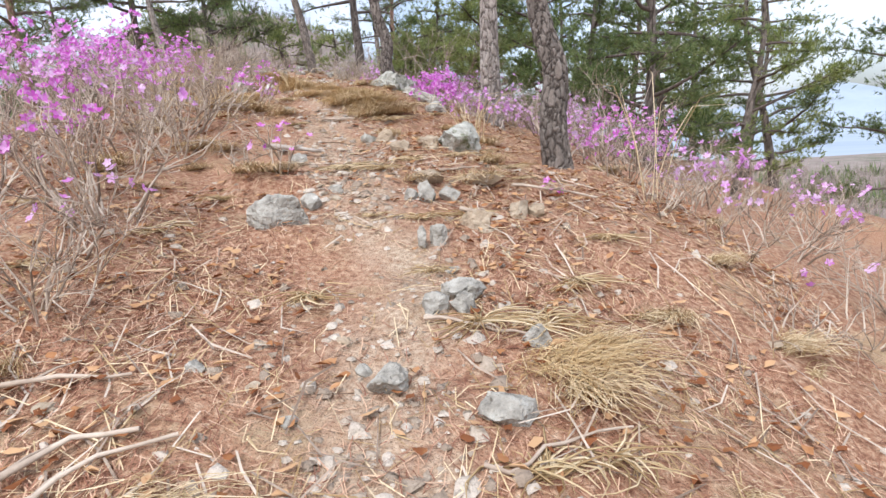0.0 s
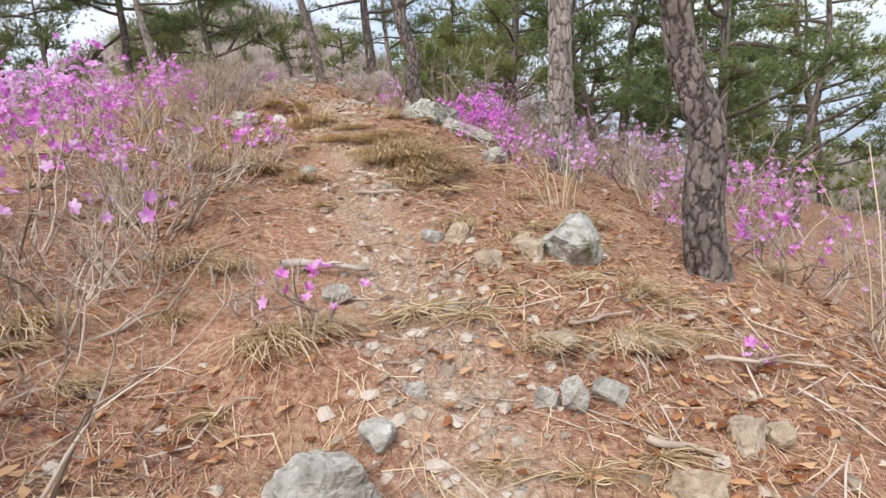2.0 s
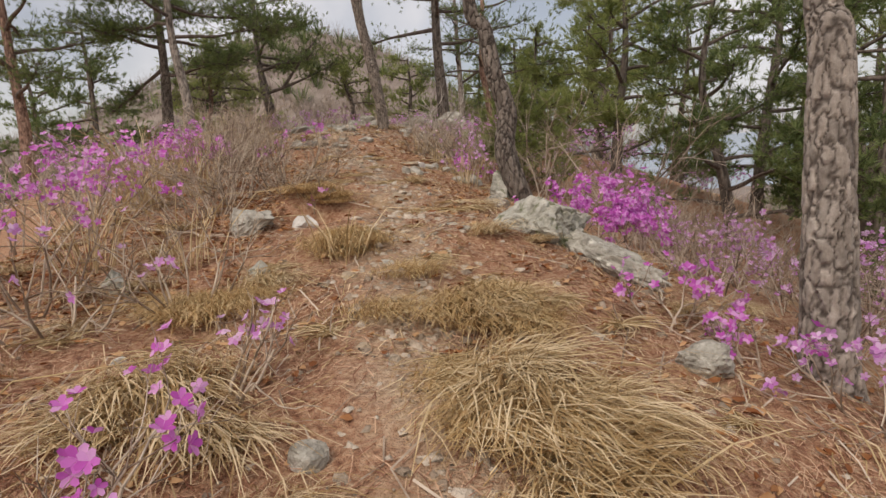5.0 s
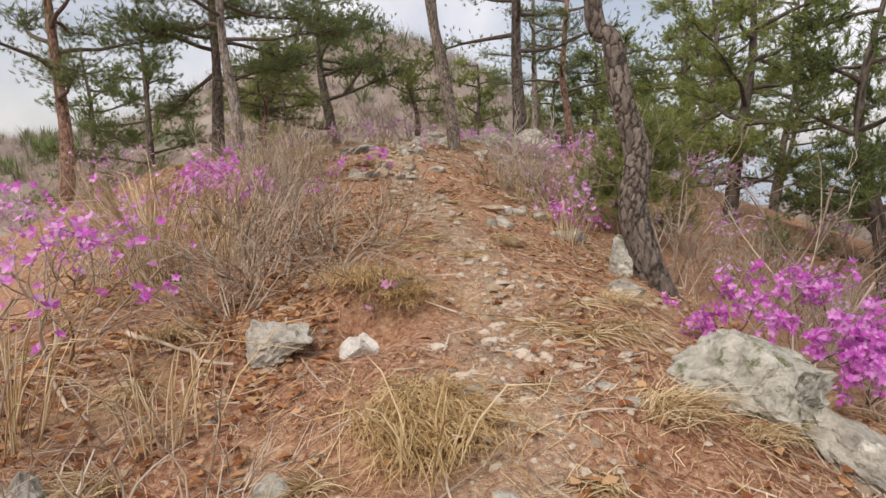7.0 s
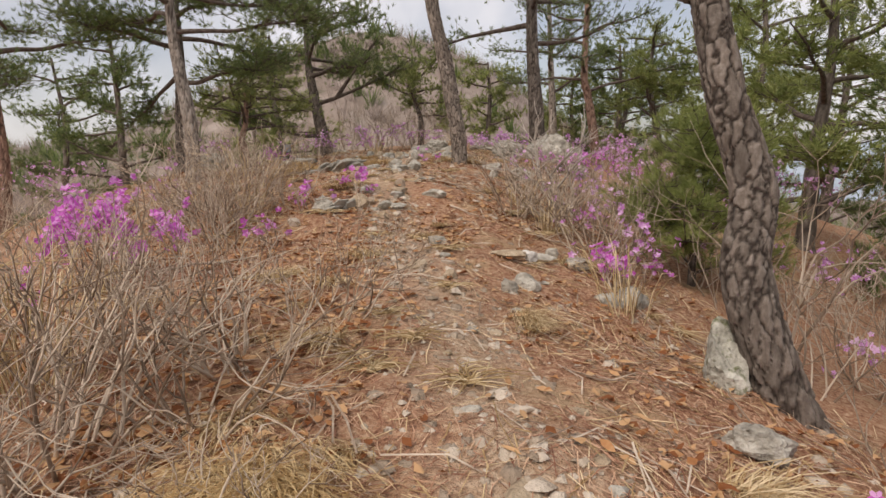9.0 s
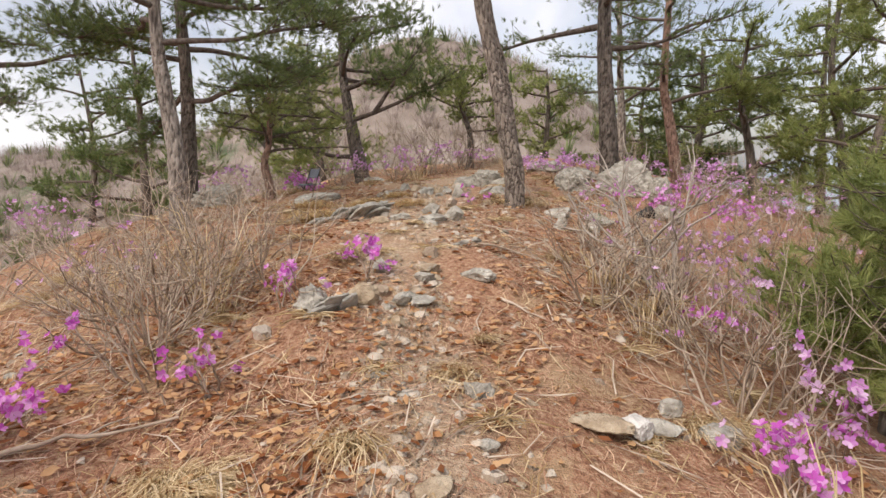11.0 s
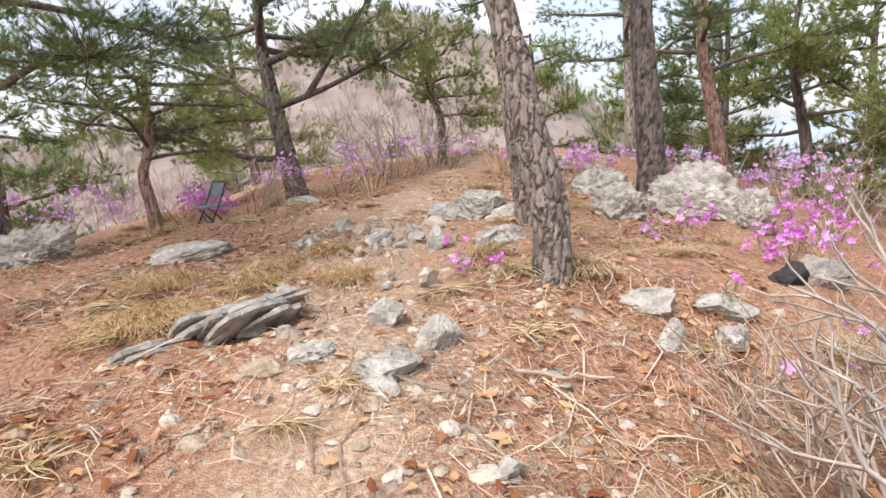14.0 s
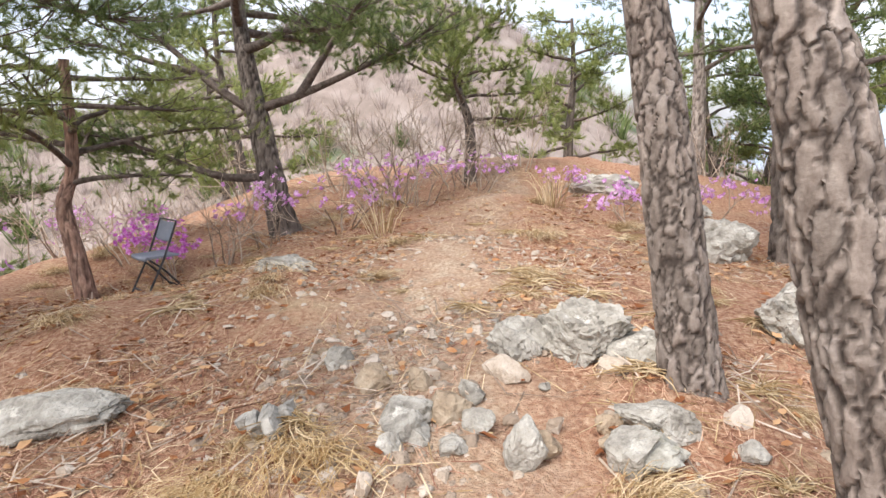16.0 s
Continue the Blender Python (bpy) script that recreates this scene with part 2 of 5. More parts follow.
def ground(x, y):
    """Height of the ridge: a crest line that falls off steeply on one side and gently on the other."""
    y = min(max(y, -60.0), 90.0)
    side = x - curve(LINE, y)
    wide = 1.5 - 0.7 * math.exp(-((y - 11.5) / 2.5) ** 2) + 4.5 / (1 + math.exp(-(y - 16.5) * 1.5))
    if side > 0:
        fall = 0.43 * (math.sqrt(side * side + wide * wide) - wide)
    else:
        k = 1 / (1 + math.exp(-(y - 7)))
        flat = 3.0 - 2.2 * math.exp(-((y - 10.5) / 3) ** 2)
        out = max(-side - flat, 0)
        fall = 0.4 * (math.sqrt(out * out + 2.25) - 1.5) + 0.05 * k * min(-side, flat) - (1 - k) * 0.11 * min(-side, 3)
    z = curve(CREST, y) - 14 * math.tanh(max(fall, 0) / 14) - min(fall, 0)
    near = 1 / (1 + (math.hypot(x + 2, y - 9) / 30) ** 4)
    z += near * (0.05 * math.sin(1.3 * x + 0.7 * y) * math.sin(1.1 * y - 0.4 * x + 1) + 0.03 * math.sin(3.1 * x + 1) * math.sin(2.7 * y + 2 + x))
    for a, b, r, h in HOLLOWS:
        d = ((x - a) ** 2 + (y - b) ** 2) / (r * r)
        if d < 9:
            z += h * math.exp(-d)
    return z


TRACK = [(-5, 0.0), (0, -0.1), (2.5, -0.25), (4.5, -0.75), (7, -1.35), (9, -1.75), (11, -2.35), (13, -3.35), (15, -4.0), (17, -4.6), (20, -5.0), (26, -5.4)]


# ---- building helpers ----
def mesh_of(name, verts, faces, smooth=False):
    me = bpy.data.meshes.new(name)
    if isinstance(faces, np.ndarray):
        k = faces.shape[1]
        me.vertices.add(len(verts))
        me.vertices.foreach_set("co", np.asarray(verts, np.float32).ravel())
        me.loops.add(faces.size)
        me.loops.foreach_set("vertex_index", faces.astype(np.int32).ravel())
        me.polygons.add(len(faces))
        me.polygons.foreach_set("loop_start", np.arange(0, faces.size, k, dtype=np.int32))
        me.update(calc_edges=True)
    else:
        me.from_pydata([tuple(v) for v in verts], [], faces)
    if smooth:
        me.shade_smooth()
    return me


def part(name, data, mat, parent=None, label=""):
    """One mesh object of (verts, faces[, smooth]) under a thing or a part."""
    me = mesh_of(name, *data) if isinstance(data, tuple) else data
    if not me.materials:
        me.materials.append(mat)
    ob = new(name, me)
    ob.parent = parent
    return tagged(ob, label)


def thing(name, at, label, category, group=""):
    ob = new(name)
    ob.location = at
    ob.empty_display_size = 0.1
    return tagged(ob, label, category, group)


def tube(points, radii, sides=6, cap=True):
    """Verts and quads of a tube along points."""
    p = np.array(points, float)
    n = len(p)
    d = np.gradient(p, axis=0)
    d /= np.linalg.norm(d, axis=1)[:, None] + 1e-9
    up = np.array([0.0, 0, 1]) if abs(d[0][2]) < 0.8 else np.array([1.0, 0, 0])
    a = np.cross(d, up)
    a /= np.linalg.norm(a, axis=1)[:, None] + 1e-9
    b = np.cross(d, a)
    w = np.linspace(0, 2 * math.pi, sides, endpoint=False)
    ring = a[:, None, :] * np.cos(w)[None, :, None] + b[:, None, :] * np.sin(w)[None, :, None]
    v = (p[:, None, :] + ring * np.array(radii, float)[:, None, None]).reshape(-1, 3)
    i = np.arange(n - 1)[:, None] * sides
    j = np.arange(sides)[None, :]
    k = (j + 1) % sides
    f = np.stack([i + j, i + k, i + sides + k, i + sides + j], axis=-1).reshape(-1, 4)
    return v, f


def merged(pieces):
    vs, fs, off = [], [], 0
    for v, f in pieces:
        vs.append(v)
        fs.append(f + off)
        off += len(v)
    return np.concatenate(vs), np.concatenate(fs)


def spline(points, steps):
    """Points along a smooth line through points."""
    p = np.array(points, float)
    q = np.concatenate([[2 * p[0] - p[1]], p, [2 * p[-1] - p[-2]]])
    out = []
    for i in range(1, len(q) - 2):
        for s in np.linspace(0, 1, steps, endpoint=False):
            a, b, c, d = q[i - 1], q[i], q[i + 1], q[i + 2]
            out.append(0.5 * (2 * b + (c - a) * s + (2 * a - 5 * b + 4 * c - d) * s * s + (3 * b - a - 3 * c + d) * s ** 3))
    out.append(p[-1])
    return np.array(out)


def barked(points, r0, r1, plate=0.05, depth=0.11, sides=48, flare=0.35):
    """A trunk mesh whose bark is broken into upright plates with furrows between them."""
    length = float(np.linalg.norm(np.diff(points, axis=0), axis=1).sum())
    line = spline(points, max(6, int(length / (0.024 if sides > 60 else 0.05 if sides > 20 else 0.12) / (len(points) - 1))))
    s = np.linspace(0, 1, len(line))
    rad = r0 + (r1 - r0) * s + r0 * flare * np.exp(-s * length / 0.13)
    v, f = tube(line, rad, sides)
    axis = np.repeat(line, sides, axis=0)
    out = v.copy()
    furrow, tone = np.zeros(len(v), np.float32), np.zeros(len(v), np.float32)
    for i in range(len(v)):
        q = Vector(v[i])
        w = q + 0.35 * plate * noise.noise_vector(q * (0.6 / plate)) + 0.3 * plate * noise.noise_vector(q * (1.8 / plate))
        d, near = noise.voronoi((w.x / plate, w.y / plate, w.z / plate * 0.3))
        crack = min((d[1] - d[0]) * 4.5, 1.0)
        lump = noise.noise((q.x * 7, q.y * 7, q.z * 4))
        furrow[i] = crack
        tone[i] = 0.5 + 0.5 * noise.cell(near[0] * 7.3)
        k = 1 + depth * (crack - 0.8) + 0.05 * lump + 0.05 * (tone[i] - 0.5)
        out[i] = axis[i] + (v[i] - axis[i]) * k
    me = mesh_of("trunk", out, f, True)
    me.attributes.new("crack", "FLOAT", "POINT").data.foreach_set("value", furrow)
    me.attributes.new("plate", "FLOAT", "POINT").data.foreach_set("value", tone)
    return me


def turned(dirs, rng):
    """Rotation matrices whose z axis is dirs, spun at random."""
    z = dirs / (np.linalg.norm(dirs, axis=1)[:, None] + 1e-9)
    h = rng.normal(size=z.shape)
    x = np.cross(h, z)
    x /= np.linalg.norm(x, axis=1)[:, None] + 1e-9
    y = np.cross(z, x)
    return np.stack([x, y, z], axis=-1)


def tufts(places, dirs, needle, width, count, rng, spread=1.25):
    """Needle tufts: slim triangles that fan out about each twig end."""
    m = turned(dirs, rng)
    n = len(places)
    w = rng.uniform(0, 2 * math.pi, (n, count))
    open_ = rng.uniform(0.1, 1.0, (n, count)) * spread
    ln = needle * rng.uniform(0.7, 1.15, (n, count))
    tip = np.stack([np.sin(open_) * np.cos(w), np.sin(open_) * np.sin(w), np.cos(open_)], -1)
    side = np.stack([-np.sin(w), np.cos(w), 0 * w], -1) * width / 2
    back = tip * 0.0
    back[..., 2] = -rng.uniform(0, 0.9, (n, count)) * needle * 0.8
    tri = np.stack([back + side, back - side, back + tip * ln[..., None]], axis=2)
    tri = np.einsum("nij,nckj->ncki", m, tri) + places[:, None, None, :]
    v = tri.reshape(-1, 3)
    return v, np.arange(len(v)).reshape(-1, 3)


def pine(points, r0, r1, limbs, label, seed, bark=None, needles=None, needle=0.085, width=0.0045, count=38, dense=1.0, plate=0.05, sides=40, group="", own=()):
    """A pine: barked trunk, limbs, twigs and tufted needles. limbs: (how many, lowest share of the trunk, reach, rise).
    own: limbs of known course, as lists of points."""
    rng = np.random.default_rng(seed)
    root = thing("pine_tree", points[0], label, "tree", group)
    base = np.array(points[0], float)
    pts = np.array(points, float) - base
    pts[0, 2] -= 0.12
    part("trunk", barked(pts, r0, r1, plate, sides=sides), bark or BARK, root)
    line = spline(pts, 12)
    run = np.concatenate([[0], np.cumsum(np.linalg.norm(np.diff(line, axis=0), axis=1))])
    line = np.stack([np.interp(np.linspace(0, run[-1], 60), run, line[:, k]) for k in range(3)], -1)
    total, low, reach, rise = limbs
    courses = [spline(np.array(o, float) - base, 6) for o in own]
    for i in range(total):
        s = low + (0.99 - low) * (i + rng.uniform(0, 0.9)) / total
        at = line[min(int(s * len(line)), len(line) - 1)]
        w = i * 2.4 + rng.uniform(-0.5, 0.5)
        ln = reach * (1.05 - 0.55 * (s - low) / (1 - low)) * rng.uniform(0.7, 1.2)
        q = [at]
        lift = rise + rng.uniform(-0.15, 0.25)
        for k in range(5):
            w += rng.uniform(-0.35, 0.35)
            lift += rng.uniform(-0.2, 0.2)
            q.append(q[-1] + ln / 5 * np.array([math.cos(w), math.sin(w), lift]))
        courses.append(spline(q, 4))
    ends, ways, twigs = [], [], []
    for c in courses:
        ln = float(np.linalg.norm(np.diff(c, axis=0), axis=1).sum())
        rr = min(0.35 * r0, 0.018 + 0.02 * ln)
        part("limb", (*tube(c, np.linspace(rr, 0.008, len(c)), 6), True), LIMB, root)
        for k in range(int((5 + 9 * ln) * dense)):
            s = rng.uniform(0.36, 1.0) ** 0.7
            i = min(int(s * (len(c) - 1)), len(c) - 2)
            way = c[i + 1] - c[i]
            way = way / (np.linalg.norm(way) + 1e-9)
            d = way * 0.5 + rng.normal(size=3) * np.array([0.85, 0.85, 0.2]) + np.array([0, 0, 0.12])
            d /= np.linalg.norm(d)
            tl = rng.uniform(0.2, 0.6) * (0.6 + 0.35 * reach / 1.5)
            a = c[i]
            b = a + d * tl * 0.6
            e = b + (d + np.array([0, 0, 0.3])) * tl * 0.4
            twigs.append(tube([a, b, e], [0.007, 0.005, 0.003], 3))
            for u in range(int(rng.integers(4, 8))):
                f = rng.uniform(0.35, 1.05)
                p0 = a + (b - a) * f * 1.4 if f < 0.7 else e
                ends.append(p0 + rng.normal(size=3) * 0.09 * tl / 0.4)
                ways.append(d + rng.normal(size=3) * 0.45 + np.array([0, 0, 0.55]))
    tagged(part("twigwork", merged(twigs), LIMB, root), kind="stuff")
    v, f = tufts(np.array(ends), np.array(ways), needle, width, count, rng)
    tagged(part("foliage", (v, f), needles or NEEDLE, root, "green needle foliage"), kind="stuff")
    return root


def shrub(x, y, height, spread, stems, label, seed, blossoms=0, pale=False, thick=0.008, category="shrub", group="", top=0.35, name="", lean=(0, 0), wood=None):
    """A leafless shrub of forking stems; azaleas carry open five-petalled blossoms on the twig ends."""
    rng = np.random.default_rng(seed)
    z = ground(x, y)
    root = thing(name or ("azalea_bush" if blossoms else "bare_shrub"), (x, y, z), label, category, group)
    tubes, tips = [], []

    def grow(p, d, ln, r, level):
        q = [p]
        for k in range(3):
            d = d + rng.normal(size=3) * 0.17 + np.array([0, 0, 0.05])
            d = d / np.linalg.norm(d)
            q.append(q[-1] + d * ln / 3)
        tubes.append(tube(q, np.linspace(r, r * 0.6, 4), 5 if level == 0 else 3))
        if level == 3:
            tips.append((q[-1], d))
            tips.append((q[2], d))
            return
        if level >= 1:
            tips.append((q[-1], d))
        for k in range(int(rng.integers(2, 4))):
            s = q[int(rng.integers(2, 4))]
            grow(s, d + rng.normal(size=3) * 0.5, ln * rng.uniform(0.55, 0.8), r * 0.6, level + 1)

    for i in range(stems):
        w = rng.uniform(0, 2 * math.pi)
        o = np.array([math.cos(w), math.sin(w), 0]) * spread * 0.25 * rng.uniform(0, 1)
        o[2] = ground(x + o[0], y + o[1]) - z - 0.03
        d = np.array([math.cos(w) * spread / height * 0.8 + lean[0], math.sin(w) * spread / height * 0.8 + lean[1], 1.0]) + rng.normal(size=3) * 0.15
        d[2] = abs(d[2])
        grow(o, d / np.linalg.norm(d), height * 0.42, thick, 0)
    tagged(part("branchwork", merged(tubes), wood or TWIG, root), kind="stuff")
    if blossoms:
        high = [t for t in tips if t[0][2] > height * top]
        high = high or tips
        pick = rng.integers(0, len(high), blossoms)
        ps = np.array([high[i][0] for i in pick]) + rng.normal(size=(blossoms, 3)) * 0.022
        ds = np.array([high[i][1] for i in pick]) + rng.normal(size=(blossoms, 3)) * 0.6 + np.array([0, -0.3, 0.2])
        m = turned(ds, rng)
        size = rng.uniform(0.017, 0.029, blossoms)
        petals = []
        for k in range(5):
            a = 2 * math.pi * k / 5
            ca, sa = math.cos(a), math.sin(a)
            rim = [(0, 0, 0), (0.62, 0.42, 0.42), (1.12, 0.22, 0.5), (1.12, -0.22, 0.5), (0.62, -0.42, 0.42)]
            petals.append([(u * ca - w * sa, u * sa + w * ca, h) for u, w, h in rim])
        tmpl = np.array(petals).reshape(-1, 3)
        v = np.einsum("nij,kj->nki", m, tmpl) * size[:, None, None] + ps[:, None, :]
        nv = len(tmpl)
        fan = np.array([[k * 5, k * 5 + 1 + j, k * 5 + 2 + j] for k in range(5) for j in range(3)])
        f = (fan[None] + (np.arange(blossoms) * nv)[:, None, None]).reshape(-1, 3)
        tagged(part("bloom", (v.reshape(-1, 3), f), PETAL_PALE if pale else PETAL, root, "pale pink blossoms" if pale else "magenta pink blossoms"), kind="stuff")
    return root


def stone(x, y, size, label, seed, mat=None, turn=0.0, tilt=(0, 0), sink=0.3, jag=0.22, layers=0.0, name="rock", group="", detail=4):
    """A weathered stone: a cut, noisy lump; layers gives it slanting slate-like ledges."""
    rng = random.Random(seed)
    bm = bmesh.new()
    bmesh.ops.create_icosphere(bm, subdivisions=detail, radius=1)
    cuts = []
    for i in range(15):
        d = Vector((rng.gauss(0, 1), rng.gauss(0, 1), rng.gauss(0, 0.8))).normalized()
        cuts.append((d, rng.uniform(0.5, 0.84)))
    off = Vector((seed * 3.1, seed * 1.7, 0))
    for v in bm.verts:
        p = v.co.copy()
        for d, k in cuts:
            h = p.dot(d)
            if h > k:
                p -= d * (h - k) * 0.97
        p *= 1 + jag * 0.7 * noise.noise(p * 1.6 + off) + jag * 0.4 * noise.noise(p * 4 + off) + jag * 0.3 * abs(noise.noise(p * 8 + off))
        p *= 1 - 0.1 * max(0.0, 1 - abs(noise.noise(p * 2.6 + off * 2)) * 7) - 0.05 * max(0.0, 1 - abs(noise.noise(p * 6 + off)) * 6)
        if layers:
            u = p.dot(Vector((0.75, 0.2, 0.6)))
            step = (u * 5.0 + 0.6 * noise.noise(p * 2 + off)) % 1.0
            p *= 1 + layers * (step - 0.5) * (0.5 + noise.noise(p * 3 + off))
        v.co = Vector((p.x * size[0] / 2, p.y * size[1] / 2, p.z * size[2] / 2)) * 1.32
    me = bpy.data.meshes.new(name)
    bm.to_mesh(me)
    bm.free()
    me.materials.append(mat or STONE)
    me.shade_smooth()
    me.set_sharp_from_angle(angle=radians(28))
    ob = new(name, me)
    ob.matrix_world = pose(x, y, ground(x, y) + size[2] * (0.5 - sink), tilt[0], tilt[1], turn)
    return tagged(ob, label, "rock", group)


# ---- the large structure ----
def ground_sheet():
    """One sheet: fine where the walk goes, coarse out to the horizon."""
    def axis(lo, hi, fine, reach):
        a = list(np.arange(lo, hi + 1e-6, fine))
        step = fine
        while a[-1] < reach:
            step *= 1.22
            a.append(a[-1] + step)
        step = fine
        while a[0] > -reach:
            step *= 1.22
            a.insert(0, a[0] - step)
        return a
    xs, ys = axis(-9.5, 4.0, 0.07, 2500), axis(0.3, 26.5, 0.07, 2500)
    v, tread = [], []
    for y in ys:
        line = curve(TRACK, y) if y < 26 else -5.4
        for x in xs:
            r = math.hypot(x + 3, y - 12)
            z = ground(x, y)
            if r < 22:
                k = 1 - r / 22
                z += (0.05 * noise.noise((x * 1.7, y * 1.7, 0)) + 0.028 * noise.noise((x * 5, y * 5, 3)) + 0.016 * noise.noise((x * 14, y * 14, 5))) * min(1, k * 3)
            if r > 30:
                k = min((r - 30) / 40, 1)
                z = z * (1 - k) + k * (-9 - 0.015 * r)
                # the wooded hill ahead and the lower ones beside it
                z += k * 38 * math.exp(-((x + 36) / 42) ** 2 - ((y - 120) / 48) ** 2)
                z += k * 22 * math.exp(-((x + 130) / 60) ** 2 - ((y - 110) / 55) ** 2)
                z += k * 1.2 * noise.fractal((x * 0.05, y * 0.05, 1), 0.8, 2.0, 4)
            v.append((x, y, z))
            wob = 0.25 * noise.noise((y * 0.9, 2.0, 0)) + 0.12 * noise.noise((x * 3, y * 3, 7))
            half = 0.36 + 0.5 / (1 + math.exp(-max(min(y, 60), -60) * 1.6 + 23.2)) * (1 if y < 18 else math.exp(-(y - 18) / 2.5))
            t = math.exp(-((x - line + wob) / half) ** 2)
            tread.append(t if r < 24 else 0.0)
    nx = len(xs)
    i = np.arange(len(ys) - 1)[:, None] * nx + np.arange(nx - 1)[None, :]
    f = np.stack([i, i + 1, i + nx + 1, i + nx], -1).reshape(-1, 4)
    me = mesh_of("ground", np.array(v), f, True)
    me.attributes.new("trodden", "FLOAT", "POINT").data.foreach_set("value", np.array(tread, np.float32))
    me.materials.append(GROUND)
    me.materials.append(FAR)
    me.materials.append(HAZE_BLUE)
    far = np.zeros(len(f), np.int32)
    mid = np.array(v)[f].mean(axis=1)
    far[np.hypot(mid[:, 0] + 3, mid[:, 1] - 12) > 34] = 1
    # beyond 260 m the sheet takes the blue that paints distance haze
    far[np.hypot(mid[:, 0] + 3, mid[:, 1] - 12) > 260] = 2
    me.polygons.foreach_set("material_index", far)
    tagged(new("ground", me), "red-brown needle-littered ridge with a stony trodden path", "ground", kind="structure")


ground_sheet()


def ridge(distance, height, lo, hi, seed, name, label):
    """A far mountain range, as a long uneven wedge; its blue is painted-in haze."""
    v, f = [], []
    n = 140
    for i in range(n + 1):
        w = radians(lo + (hi - lo) * i / n)
        h = height * (0.55 + 0.45 * noise.fractal((i * 0.05 + seed, seed, 0), 0.9, 2.0, 5)) * math.sin(math.pi * i / n) ** 0.4
        for d, k in ((0, -0.4), (0.12, 0.55), (0.2, 1.0), (0.5, -0.4)):
            r = distance * (1 + d)
            v.append((math.sin(w) * r, math.cos(w) * r, -20 + max(h, 1) * k))
        if i:
            a = (i - 1) * 4
            for j in range(3):
                f.append((a + j, a + 4 + j, a + 5 + j, a + 1 + j))
    tagged(part(name, (v, f, True), HAZE_BLUE), label, "mountain", kind="structure")


ridge(1500, 170, 10, 110, 3.0, "backdrop", "mountain range across the valley, its haze painted as blue")
ridge(1500, 120, -110, -5, 8.0, "backdrop", "low hills beyond the valley, their haze painted as blue")

# ---- pines beside the path ----
def up(x, y, *rest):
    """Trunk points: the foot on the ground at x, y, then offsets (dx, dy, dz) from it."""
    z = ground(x, y)
    return [(x, y, z)] + [(x + a, y + b, z + c) for a, b, c in rest]


pine(up(0.95, 4.97, (-0.03, 0.05, 0.35), (0.02, 0.12, 0.76), (-0.05, 0.2, 1.12), (-0.1, 0.26, 1.45), (-0.2, 0.3, 2.6), (-0.1, 0.4, 6.0)), 0.125, 0.06,
     (10, 0.66, 1.7, 0.25), "leaning pine with dark deeply cracked bark beside the path", 11, plate=0.055, sides=88, group="pines by the path")
pine(up(0.62, 7.45, (0.02, 0.1, 0.8), (0.05, 0.2, 1.6), (0.02, 0.3, 2.3), (-0.1, 0.4, 6.4)), 0.135, 0.06,
     (10, 0.66, 1.7, 0.25), "straight pine with pale grey upper bark among azaleas", 12, bark=BARK_PALE, sides=88, group="pines by the path")
pine(up(-0.66, 11.0, (-0.25, 0.04, 0.64), (-0.22, 0.11, 1.08), (-0.35, 0.14, 1.53), (-0.43, 0.19, 1.98), (-0.6, 0.25, 2.6), (-0.5, 0.3, 6.4)), 0.125, 0.06,
     (10, 0.66, 1.7, 0.2), "crooked pine with dark furrowed bark beside a mossy rock", 13, plate=0.055, sides=88, group="pines by the path")
pine(up(-3.3, 16.12, (0, 0.06, 0.38), (-0.1, 0.11, 0.82), (-0.17, 0.16, 1.2), (-0.24, 0.2, 1.5), (-0.5, 0.3, 3.0), (-0.6, 0.4, 6.2)), 0.11, 0.055,
     (10, 0.68, 1.7, 0.2), "leaning pine with flaking grey-brown bark in needle litter", 14, bark=BARK_MID, plate=0.045, sides=88, group="pines on the top")
pine(up(-3.5, 17.3, (-0.08, 0.08, 0.53), (-0.15, 0.17, 1.06), (-0.22, 0.24, 1.5), (-0.45, 0.3, 2.8), (-0.4, 0.4, 6.2)), 0.12, 0.06,
     (10, 0.68, 1.7, 0.2), "leaning pine with pale bark above scaly dark foot", 15, bark=BARK_MID, plate=0.045, sides=88, group="pines on the top")
pine(up(-2.45, 19.9, (-0.05, 0.1, 1.0), (-0.12, 0.2, 2.4), (-0.1, 0.3, 5.2)), 0.17, 0.08,
     (11, 0.42, 2.2, 0.15), "tall upright pine with dark scaly bark behind grey rocks", 16, plate=0.06, group="pines on the top", dense=0.8)
Z6 = ground(-7.1, 20.55) - 3.54
